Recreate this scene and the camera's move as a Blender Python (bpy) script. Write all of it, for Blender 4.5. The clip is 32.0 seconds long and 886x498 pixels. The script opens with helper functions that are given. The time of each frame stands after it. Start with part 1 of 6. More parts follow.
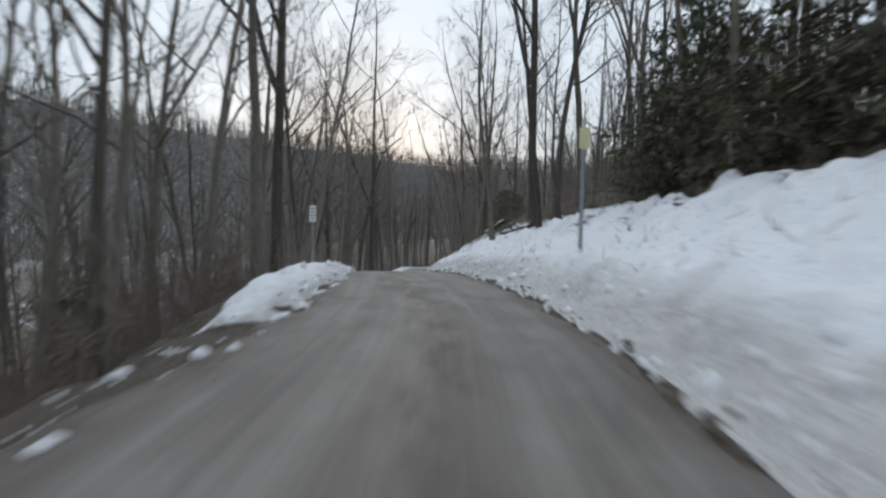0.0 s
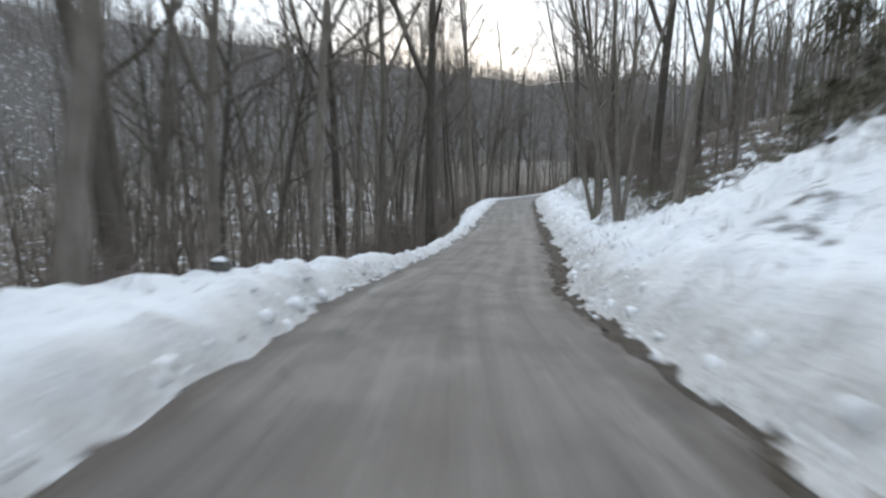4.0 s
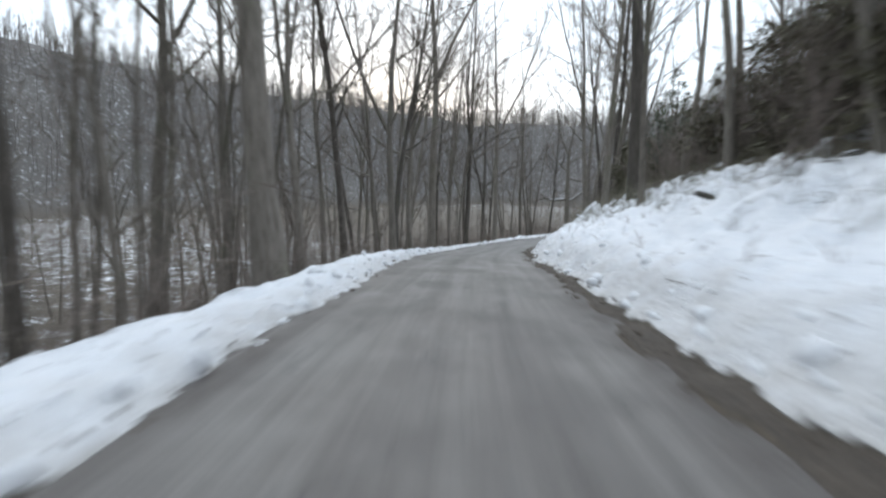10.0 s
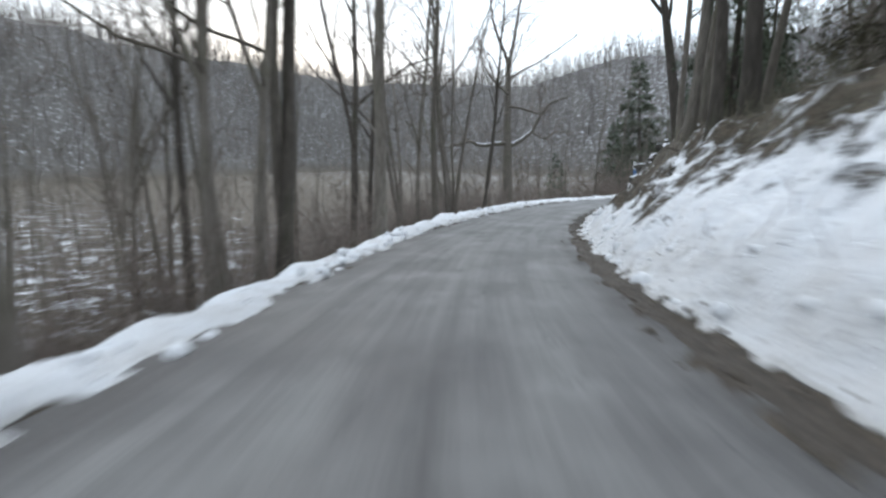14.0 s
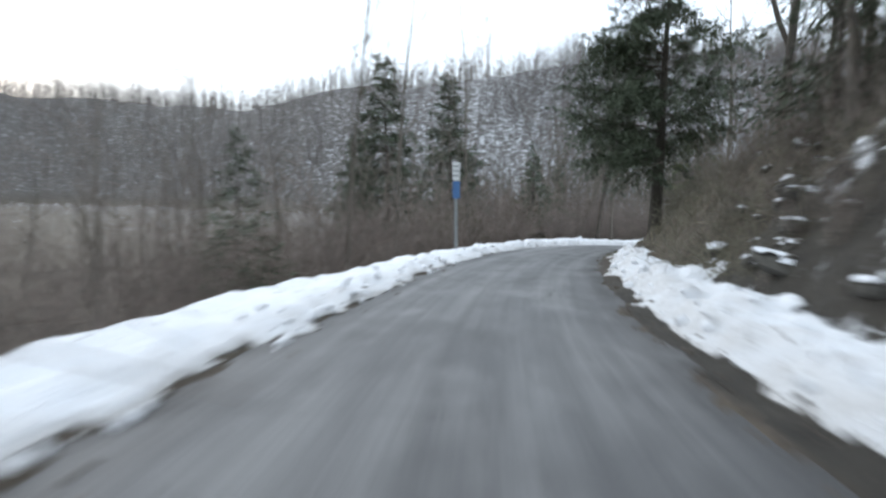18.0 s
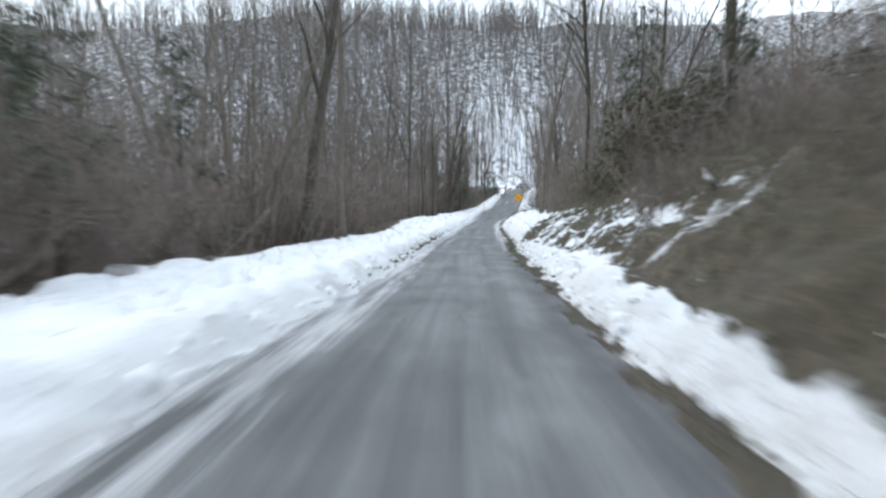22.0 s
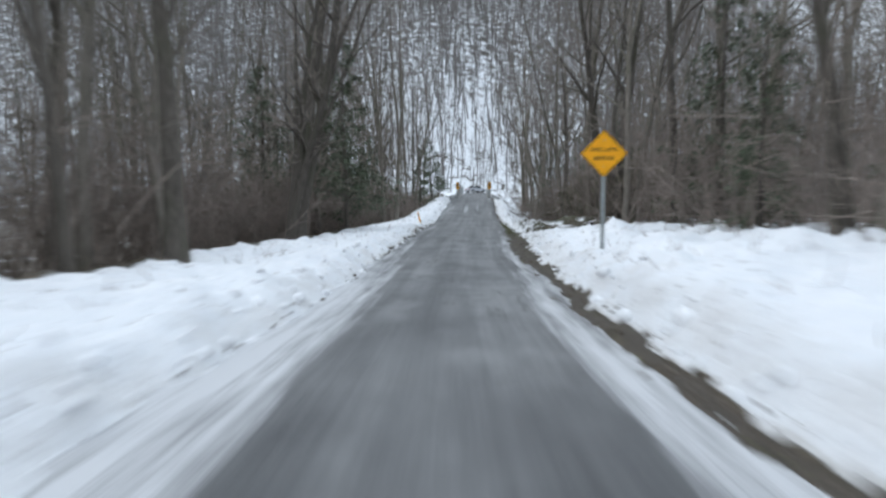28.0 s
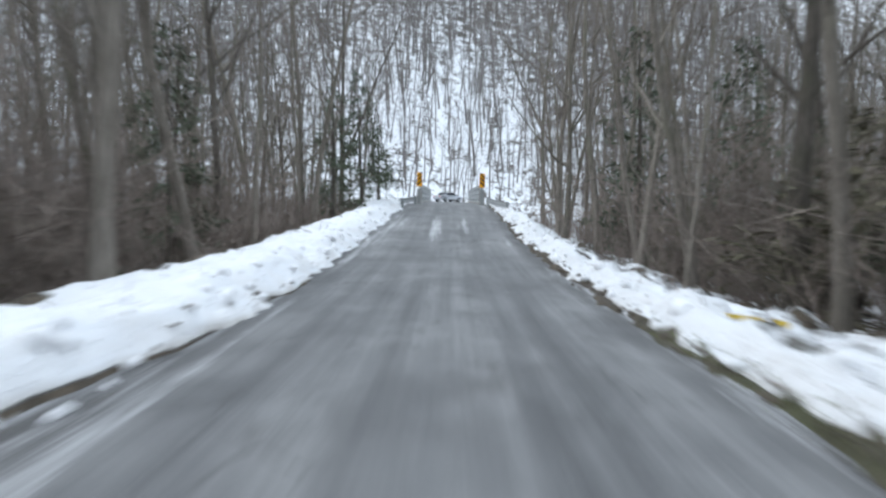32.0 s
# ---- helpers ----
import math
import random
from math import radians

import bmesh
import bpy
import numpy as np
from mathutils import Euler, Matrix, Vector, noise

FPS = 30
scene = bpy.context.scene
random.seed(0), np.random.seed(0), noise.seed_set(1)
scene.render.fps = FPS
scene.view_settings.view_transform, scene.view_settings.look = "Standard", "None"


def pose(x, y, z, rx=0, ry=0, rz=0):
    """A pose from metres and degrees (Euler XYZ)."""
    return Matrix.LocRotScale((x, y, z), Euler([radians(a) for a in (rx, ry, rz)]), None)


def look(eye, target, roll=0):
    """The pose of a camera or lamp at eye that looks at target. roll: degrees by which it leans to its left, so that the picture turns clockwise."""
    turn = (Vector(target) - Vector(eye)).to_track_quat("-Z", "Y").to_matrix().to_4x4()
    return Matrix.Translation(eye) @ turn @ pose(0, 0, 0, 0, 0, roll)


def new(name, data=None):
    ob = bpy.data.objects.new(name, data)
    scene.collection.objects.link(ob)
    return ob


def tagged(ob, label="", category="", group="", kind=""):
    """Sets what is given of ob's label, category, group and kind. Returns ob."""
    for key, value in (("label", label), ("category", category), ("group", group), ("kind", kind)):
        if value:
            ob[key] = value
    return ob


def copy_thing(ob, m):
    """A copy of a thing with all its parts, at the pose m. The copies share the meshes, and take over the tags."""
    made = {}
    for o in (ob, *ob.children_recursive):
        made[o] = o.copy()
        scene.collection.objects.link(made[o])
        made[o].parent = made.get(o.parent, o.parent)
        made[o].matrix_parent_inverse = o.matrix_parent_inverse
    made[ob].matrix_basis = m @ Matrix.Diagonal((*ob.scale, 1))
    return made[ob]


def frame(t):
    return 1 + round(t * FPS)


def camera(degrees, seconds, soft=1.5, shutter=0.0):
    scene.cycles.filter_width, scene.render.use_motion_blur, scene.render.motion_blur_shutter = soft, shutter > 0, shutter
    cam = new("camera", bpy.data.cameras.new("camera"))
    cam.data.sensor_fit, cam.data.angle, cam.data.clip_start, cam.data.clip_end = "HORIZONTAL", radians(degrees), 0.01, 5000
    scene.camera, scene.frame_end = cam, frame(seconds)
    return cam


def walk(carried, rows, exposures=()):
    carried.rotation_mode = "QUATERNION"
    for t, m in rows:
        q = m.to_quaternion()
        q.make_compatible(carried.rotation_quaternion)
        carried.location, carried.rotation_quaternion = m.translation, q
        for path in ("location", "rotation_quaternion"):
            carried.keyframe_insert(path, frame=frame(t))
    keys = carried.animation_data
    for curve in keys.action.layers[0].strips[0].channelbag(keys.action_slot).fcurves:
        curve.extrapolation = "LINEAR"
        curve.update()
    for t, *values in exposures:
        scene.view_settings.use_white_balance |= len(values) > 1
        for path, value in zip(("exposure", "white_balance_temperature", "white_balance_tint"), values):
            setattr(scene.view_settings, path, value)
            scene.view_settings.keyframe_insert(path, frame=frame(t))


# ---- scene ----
# The drive: time, place, heading, tilt and roll of the camera.
def row(t, x, y, z, turn, tilt, roll):
    a, b = radians(turn), radians(tilt)
    ahead = Vector((-math.sin(a) * math.cos(b), math.cos(a) * math.cos(b), math.sin(b)))
    eye = Vector((x, y, z))
    return t, look(eye, eye + ahead * 10, roll)


cam = camera(71.2, 32.0, soft=2.4, shutter=1.0)
ROWS = [
    (0.0, 0.00, -0.00, 1.30, -0.00, -2.76, 0.97),
    (0.5, 0.03, 4.34, 1.32, 0.32, -2.39, -0.59),
    (1.0, 0.01, 8.69, 1.28, 2.48, -3.02, -1.89),
    (1.5, -0.26, 13.12, 1.17, 4.60, -4.46, -2.00),
    (2.0, -0.79, 17.53, 0.93, 6.12, -5.61, 0.02),
    (2.5, -1.32, 21.72, 0.72, 7.33, -6.17, 1.99),
    (3.0, -1.88, 25.78, 0.48, 7.45, -7.44, 2.92),
    (3.5, -2.26, 29.81, 0.08, 7.86, -9.01, 2.12),
    (4.0, -2.70, 33.72, -0.32, 7.25, -9.97, 0.25),
    (4.5, -3.12, 37.69, -0.82, 6.35, -10.96, -2.18),
    (5.0, -3.46, 41.73, -1.38, 4.85, -11.55, -1.98),
    (5.5, -3.65, 45.90, -1.99, 2.70, -11.47, -1.53),
    (6.0, -3.72, 50.21, -2.60, 0.72, -10.92, -1.08),
    (6.5, -3.69, 54.65, -3.11, -0.29, -10.09, -0.88),
    (7.0, -3.62, 59.16, -3.55, -0.54, -9.18, -0.93),
    (7.5, -3.57, 63.71, -3.90, -0.35, -7.87, 0.06),
    (8.0, -3.48, 68.13, -4.13, -0.56, -7.04, 0.93),
    (8.5, -3.41, 72.28, -4.37, -0.66, -6.36, 0.60),
    (9.0, -3.35, 76.39, -4.57, 0.25, -5.73, 0.20),
    (9.5, -3.43, 80.66, -4.70, 1.60, -5.49, 0.69),
    (10.0, -3.46, 85.13, -4.81, 2.13, -5.61, 0.66),
    (10.5, -3.49, 89.73, -4.96, 1.74, -6.17, 0.20),
    (11.0, -3.44, 94.37, -5.14, 1.26, -6.28, 0.45),
    (11.5, -3.31, 99.04, -5.31, 0.20, -6.69, 0.50),
    (12.0, -3.22, 103.70, -5.61, -1.40, -7.83, 0.16),
    (12.5, -2.98, 108.46, -6.05, -3.20, -8.28, -0.27),
    (13.0, -2.64, 113.17, -6.45, -4.30, -8.45, -0.11),
    (13.5, -2.18, 117.75, -6.83, -5.76, -8.12, -0.23),
    (14.0, -1.71, 122.02, -7.17, -8.24, -8.42, 0.07),
    (14.5, -0.99, 126.36, -7.32, -10.38, -7.52, -1.26),
    (15.0, -0.02, 130.85, -7.62, -12.89, -6.83, -0.54),
    (15.5, 1.22, 135.49, -7.89, -15.73, -6.28, -0.20),
    (16.0, 2.76, 140.24, -8.12, -18.91, -5.82, -0.01),
    (16.5, 4.65, 145.07, -8.32, -22.41, -5.39, 0.19),
    (17.0, 6.80, 150.02, -8.51, -26.20, -4.94, 0.82),
    (17.5, 9.35, 154.65, -8.67, -29.44, -4.80, 1.30),
    (18.0, 12.12, 159.06, -8.78, -33.00, -4.86, 1.06),
    (18.5, 15.17, 163.24, -8.98, -36.66, -4.95, 0.65),
    (19.0, 18.56, 167.20, -9.12, -40.43, -4.77, 0.12),
    (19.5, 22.24, 171.04, -9.27, -44.42, -4.71, 0.52),
    (20.0, 26.07, 174.57, -9.46, -48.47, -4.77, 0.60),
    (20.5, 30.11, 177.69, -9.63, -51.16, -5.50, -0.51),
    (21.0, 34.25, 180.67, -9.86, -54.11, -6.39, -1.04),
    (21.5, 38.52, 183.44, -10.12, -56.36, -6.49, -0.87),
    (22.0, 42.79, 186.25, -10.42, -57.29, -6.53, 0.37),
    (22.5, 47.16, 188.99, -10.77, -58.18, -7.12, 0.80),
    (23.0, 51.76, 191.58, -11.13, -58.72, -7.49, 0.11),
    (23.5, 56.27, 194.22, -11.51, -59.07, -7.19, -0.22),
    (24.0, 60.76, 196.87, -11.83, -59.65, -6.90, -1.00),
    (24.5, 65.25, 199.48, -12.18, -60.24, -6.29, -1.01),
    (25.0, 69.69, 201.90, -12.50, -60.58, -5.68, -0.87),
    (25.5, 74.31, 204.26, -12.59, -61.19, -5.64, -0.46),
    (26.0, 78.87, 206.77, -12.81, -60.95, -5.73, -0.27),
    (26.5, 83.41, 209.26, -13.03, -61.09, -5.69, -0.27),
    (27.0, 87.94, 211.71, -13.25, -61.99, -5.42, -0.46),
    (27.5, 92.45, 214.03, -13.43, -63.17, -5.04, -0.96),
    (28.0, 96.91, 216.26, -13.59, -63.32, -5.00, -0.37),
    (28.5, 101.17, 218.41, -13.76, -63.80, -5.15, -0.19),
    (29.0, 105.08, 220.23, -13.95, -64.34, -5.31, -0.82),
    (29.5, 108.99, 222.07, -14.07, -64.85, -4.61, -0.41),
    (30.0, 113.01, 223.98, -14.16, -65.42, -4.34, -0.03),
    (30.5, 117.21, 225.83, -14.20, -66.01, -4.14, 0.29),
    (31.0, 121.31, 227.63, -14.23, -66.26, -4.02, -0.07),
    (31.5, 125.27, 229.44, -14.24, -66.28, -3.74, 0.88),
    (32.0, 129.07, 231.01, -14.23, -66.37, -3.73, 1.18),
]
walk(cam, [row(*r) for r in ROWS], exposures=[(0.0, -0.55), (2.0, -0.3), (4.0, 0.05), (7.0, 0.18), (9.0, 0.18), (13.0, 0.22), (18.0, 0.25), (19.5, 0.32), (20.8, 0.5), (22.0, 0.4), (23.5, 0.2), (25.5, 0.2), (28.0, 0.17), (30.0, 0.3), (32.0, 0.52)])

# ---- sky and light: a bright overcast winter evening, warm low in the west ----
world = bpy.data.worlds.new("overcast_sky")
scene.world = world
world.use_nodes = True
wn, wl = world.node_tree.nodes, world.node_tree.links
wn.clear()
SUN_TURN = radians(8)
sky = wn.new("ShaderNodeTexSky")
sky.sky_type, sky.sun_disc = "NISHITA", False
sky.sun_elevation, sky.sun_rotation = radians(5), -SUN_TURN
sky.air_density, sky.dust_density, sky.ozone_density = 1.0, 1.5, 2.0
skybg = wn.new("ShaderNodeBackground")
skybg.inputs["Strength"].default_value = 0.03
wl.new(sky.outputs[0], skybg.inputs["Color"])
coord = wn.new("ShaderNodeTexCoord")
clouds = wn.new("ShaderNodeTexNoise")
clouds.inputs["Scale"].default_value, clouds.inputs["Detail"].default_value = 2.2, 5
wl.new(coord.outputs["Generated"], clouds.inputs["Vector"])
ramp = wn.new("ShaderNodeValToRGB")
ramp.color_ramp.elements[0].position, ramp.color_ramp.elements[0].color = 0.3, (0.66, 0.76, 0.88, 1)
ramp.color_ramp.elements[1].position, ramp.color_ramp.elements[1].color = 0.7, (0.80, 0.90, 1.0, 1)
wl.new(clouds.outputs["Fac"], ramp.inputs["Fac"])
cloudbg = wn.new("ShaderNodeBackground")
cloudbg.inputs["Strength"].default_value = 1.45
wl.new(ramp.outputs[0], cloudbg.inputs["Color"])
both = wn.new("ShaderNodeAddShader")
wl.new(skybg.outputs[0], both.inputs[0])
wl.new(cloudbg.outputs[0], both.inputs[1])
wout = wn.new("ShaderNodeOutputWorld")
wl.new(both.outputs[0], wout.inputs["Surface"])

sun_data = bpy.data.lights.new("sun", "SUN")
sun_data.energy, sun_data.angle, sun_data.color = 0.7, radians(40), (1.0, 0.96, 0.92)
sun = new("sun", sun_data)
sun.matrix_basis = look((0, 0, 80), (30 * math.sin(SUN_TURN), -30 * math.cos(SUN_TURN), 56))


# ---- materials ----
def material(name, rough=0.8, spec=0.3, metal=0.0):
    m = bpy.data.materials.new(name)
    m.use_nodes = True
    p = m.node_tree.nodes["Principled BSDF"]
    p.inputs["Roughness"].default_value = rough
    p.inputs["Specular IOR Level"].default_value = spec
    p.inputs["Metallic"].default_value = metal
    return m, m.node_tree.nodes, m.node_tree.links, p


def noise_node(n, l, vec, scale, detail=4, rough=0.55):
    t = n.new("ShaderNodeTexNoise")
    t.inputs["Scale"].default_value, t.inputs["Detail"].default_value, t.inputs["Roughness"].default_value = scale, detail, rough
    l.new(vec, t.inputs["Vector"])
    return t.outputs["Fac"]


def ramp_node(n, l, fac, stops):
    r = n.new("ShaderNodeValToRGB")
    e = r.color_ramp.elements
    while len(e) < len(stops):
        e.new(0.5)
    for el, (p, c) in zip(e, stops):
        el.position, el.color = p, (*c, 1)
    l.new(fac, r.inputs["Fac"])
    return r.outputs["Color"]


def grey(v):
    return (v, v, v)


def mix_node(n, l, fac, a, b):
    m = n.new("ShaderNodeMix")
    m.data_type = "RGBA"
    for key, v in ((0, fac), (6, a), (7, b)):
        if isinstance(v, (int, float)):
            m.inputs[key].default_value = v
        elif isinstance(v, tuple):
            m.inputs[key].default_value = (*v, 1)
        else:
            l.new(v, m.inputs[key])
    return m.outputs[2]


def maths(n, l, op, a, b=0.0, clamp=False):
    m = n.new("ShaderNodeMath")
    m.operation, m.use_clamp = op, clamp
    for i, v in enumerate((a, b)):
        if isinstance(v, (int, float)):
            m.inputs[i].default_value = v
        else:
            l.new(v, m.inputs[i])
    return m.outputs[0]


def bump(n, l, p, height, strength=0.4, distance=0.05):
    b = n.new("ShaderNodeBump")
    b.inputs["Strength"].default_value, b.inputs["Distance"].default_value = strength, distance
    l.new(height, b.inputs["Height"])
    l.new(b.outputs[0], p.inputs["Normal"])


def scaled(n, l, vec, sx, sy, sz):
    m = n.new("ShaderNodeMapping")
    m.inputs["Scale"].default_value = (sx, sy, sz)
    l.new(vec, m.inputs["Vector"])
    return m.outputs[0]


def plain(name, colour, rough=0.6, vary=0.25, scale=6.0, metal=0.0, spec=0.3, relief=0.2):
    m, n, l, p = material(name, rough, spec, metal)
    c = n.new("ShaderNodeTexCoord").outputs["Object"]
    a = noise_node(n, l, c, scale, 5)
    b = noise_node(n, l, c, scale * 7, 3)
    f = maths(n, l, "ADD", maths(n, l, "MULTIPLY", a, 0.65), maths(n, l, "MULTIPLY", b, 0.35))
    dark, light = tuple(x * (1 - vary) for x in colour), tuple(min(1, x * (1 + vary)) for x in colour)
    l.new(ramp_node(n, l, f, [(0.35, dark), (0.65, light)]), p.inputs["Base Color"])
    bump(n, l, p, b, relief, 0.01)
    return m


def bark_material(name, dark, light, moss):
    m, n, l, p = material(name, 0.9, 0.2)
    c = n.new("ShaderNodeTexCoord").outputs["Object"]
    ridges = noise_node(n, l, scaled(n, l, c, 14, 14, 2.2), 1.0, 6, 0.65)
    blotch = noise_node(n, l, scaled(n, l, c, 1.3, 1.3, 0.5), 1.0, 4)
    col = ramp_node(n, l, ridges, [(0.3, dark), (0.7, light)])
    col = mix_node(n, l, ramp_node(n, l, blotch, [(0.5, grey(0.0)), (0.68, grey(0.6))]), col, moss)
    info = n.new("ShaderNodeObjectInfo")
    col = mix_node(n, l, maths(n, l, "MULTIPLY", info.outputs["Random"], 0.4), col, tuple(x * 0.55 for x in dark))
    l.new(col, p.inputs["Base Color"])
    bump(n, l, p, ridges, 0.8, 0.03)
    return m


M_BARK = bark_material("grey_bark", (0.115, 0.1, 0.084), (0.31, 0.278, 0.24), (0.15, 0.155, 0.1))
M_BARK_DARK = bark_material("dark_bark", (0.06, 0.052, 0.045), (0.165, 0.145, 0.124), (0.085, 0.09, 0.055))
M_TWIG = plain("twigs", (0.2, 0.17, 0.148), 0.9, 0.3, 3.0)
M_BRUSH = plain("brown_brush", (0.22, 0.183, 0.158), 0.9, 0.45, 0.7)
M_PALE_BRUSH = plain("pale_dry_brush", (0.19, 0.175, 0.13), 0.9, 0.45, 0.7)
# wood of the distant trees, with haze painted in as a greyer base colour
M_HAZY_FARWOOD = plain("hazy_far_wood", (0.195, 0.178, 0.168), 0.95, 0.25, 0.2)
M_CLOD = plain("ploughed_snow", (0.8, 0.81, 0.83), 0.8, 0.15, 4.0)
M_GRAVEL = plain("brown_gravel", (0.12, 0.1, 0.08), 0.9, 0.6, 9.0)
M_GRASS = plain("olive_grass", (0.11, 0.12, 0.05), 0.8, 0.4, 3.0)
M_NEEDLE = plain("needles", (0.085, 0.105, 0.068), 0.8, 0.4, 2.0)
M_OLIVE_LEAF = plain("olive_leaf", (0.115, 0.106, 0.07), 0.8, 0.4, 2.0)
M_EVERGREEN_LEAF = plain("evergreen_leaf", (0.085, 0.105, 0.035), 0.5, 0.4, 5.0)


def ground_material():
    m, n, l, p = material("snowy_ground", 0.75, 0.25)
    c = n.new("ShaderNodeNewGeometry").outputs["Position"]
    cover = n.new("ShaderNodeAttribute")
    cover.attribute_name = "cover"
    soil = n.new("ShaderNodeAttribute")
    soil.attribute_name = "soil"
    big, mid, fine = noise_node(n, l, c, 0.35, 4), noise_node(n, l, c, 1.6, 6, 0.7), noise_node(n, l, c, 14, 5, 0.7)
    litter = ramp_node(n, l, fine, [(0.3, (0.042, 0.034, 0.026)), (0.5, (0.098, 0.079, 0.058)), (0.72, (0.19, 0.149, 0.106))])
    litter = mix_node(n, l, ramp_node(n, l, mid, [(0.5, grey(0)), (0.7, grey(0.5))]), litter, (0.06, 0.065, 0.03))
    clumps = noise_node(n, l, c, 4.5, 4, 0.7)
    litter = mix_node(n, l, ramp_node(n, l, clumps, [(0.42, grey(0.75)), (0.56, grey(0))]), litter, (0.046, 0.039, 0.03))
    # haze painted into the far slopes: litter turns to an even grey-brown
    far_haze = n.new("ShaderNodeAttribute")
    far_haze.attribute_name = "far_haze"
    litter = mix_node(n, l, far_haze.outputs["Fac"], litter, ramp_node(n, l, mid, [(0.3, (0.07, 0.063, 0.058)), (0.7, (0.135, 0.128, 0.122))]))
    wet = maths(n, l, "MULTIPLY", maths(n, l, "SUBTRACT", soil.outputs["Fac"], 0.7), 3.0, True)
    litter = mix_node(n, l, wet, litter, ramp_node(n, l, fine, [(0.3, (0.026, 0.022, 0.019)), (0.52, (0.075, 0.062, 0.051)), (0.72, (0.15, 0.122, 0.096))]))
    grass = n.new("ShaderNodeAttribute")
    grass.attribute_name = "grass"
    litter = mix_node(n, l, maths(n, l, "MULTIPLY", grass.outputs["Fac"], ramp_node(n, l, mid, [(0.35, grey(0.15)), (0.6, grey(1))])), litter, ramp_node(n, l, fine, [(0.3, (0.025, 0.03, 0.015)), (0.7, (0.095, 0.1, 0.048))]))
    rocky = n.new("ShaderNodeAttribute")
    rocky.attribute_name = "rocky"
    litter = mix_node(n, l, rocky.outputs["Fac"], litter, ramp_node(n, l, mid, [(0.3, (0.016, 0.015, 0.013)), (0.55, (0.045, 0.041, 0.034)), (0.75, (0.095, 0.087, 0.07))]))
    snow = ramp_node(n, l, mid, [(0.3, (0.76, 0.79, 0.83)), (0.65, (0.89, 0.905, 0.93))])
    dirty = ramp_node(n, l, fine, [(0.3, (0.34, 0.325, 0.31)), (0.65, (0.68, 0.675, 0.67))])
    spots = maths(n, l, "MULTIPLY", maths(n, l, "SUBTRACT", maths(n, l, "ADD", soil.outputs["Fac"], maths(n, l, "MULTIPLY", mid, 0.8)), 0.55), 2.2, True)
    snow = mix_node(n, l, spots, snow, dirty)
    speck = ramp_node(n, l, noise_node(n, l, c, 7.0, 3, 0.75), [(0.6, grey(0)), (0.68, grey(0.8))])
    speck = mix_node(n, l, ramp_node(n, l, big, [(0.4, grey(0.1)), (0.6, grey(1))]), grey(0), speck)
    snow = mix_node(n, l, speck, snow, (0.16, 0.14, 0.12))
    k = maths(n, l, "ADD", maths(n, l, "MULTIPLY", big, 0.45), maths(n, l, "MULTIPLY", mid, 0.55))
    # the painted haze also blurs the edges of the far snow patches
    k = mix_node(n, l, far_haze.outputs["Fac"], k, noise_node(n, l, c, 0.5, 5, 0.6))
    k = maths(n, l, "ADD", maths(n, l, "MULTIPLY", maths(n, l, "SUBTRACT", k, 0.5), 2.6), 0.5)
    edge = maths(n, l, "MULTIPLY", maths(n, l, "SUBTRACT", maths(n, l, "ADD", cover.outputs["Fac"], maths(n, l, "MULTIPLY", maths(n, l, "SUBTRACT", k, 0.5), 0.9)), 0.5), maths(n, l, "SUBTRACT", 7.0, maths(n, l, "MULTIPLY", far_haze.outputs["Fac"], 6.2)))
    edge = maths(n, l, "ADD", edge, 0.5, True)
    l.new(mix_node(n, l, edge, litter, snow), p.inputs["Base Color"])
    h = maths(n, l, "ADD", maths(n, l, "MULTIPLY", mid, 0.55), maths(n, l, "MULTIPLY", fine, 0.25))
    h = maths(n, l, "ADD", h, maths(n, l, "MULTIPLY", clumps, 0.5))
    h = maths(n, l, "ADD", h, maths(n, l, "MULTIPLY", edge, 0.5))
    bump(n, l, p, h, 0.85, 0.15)
    return m


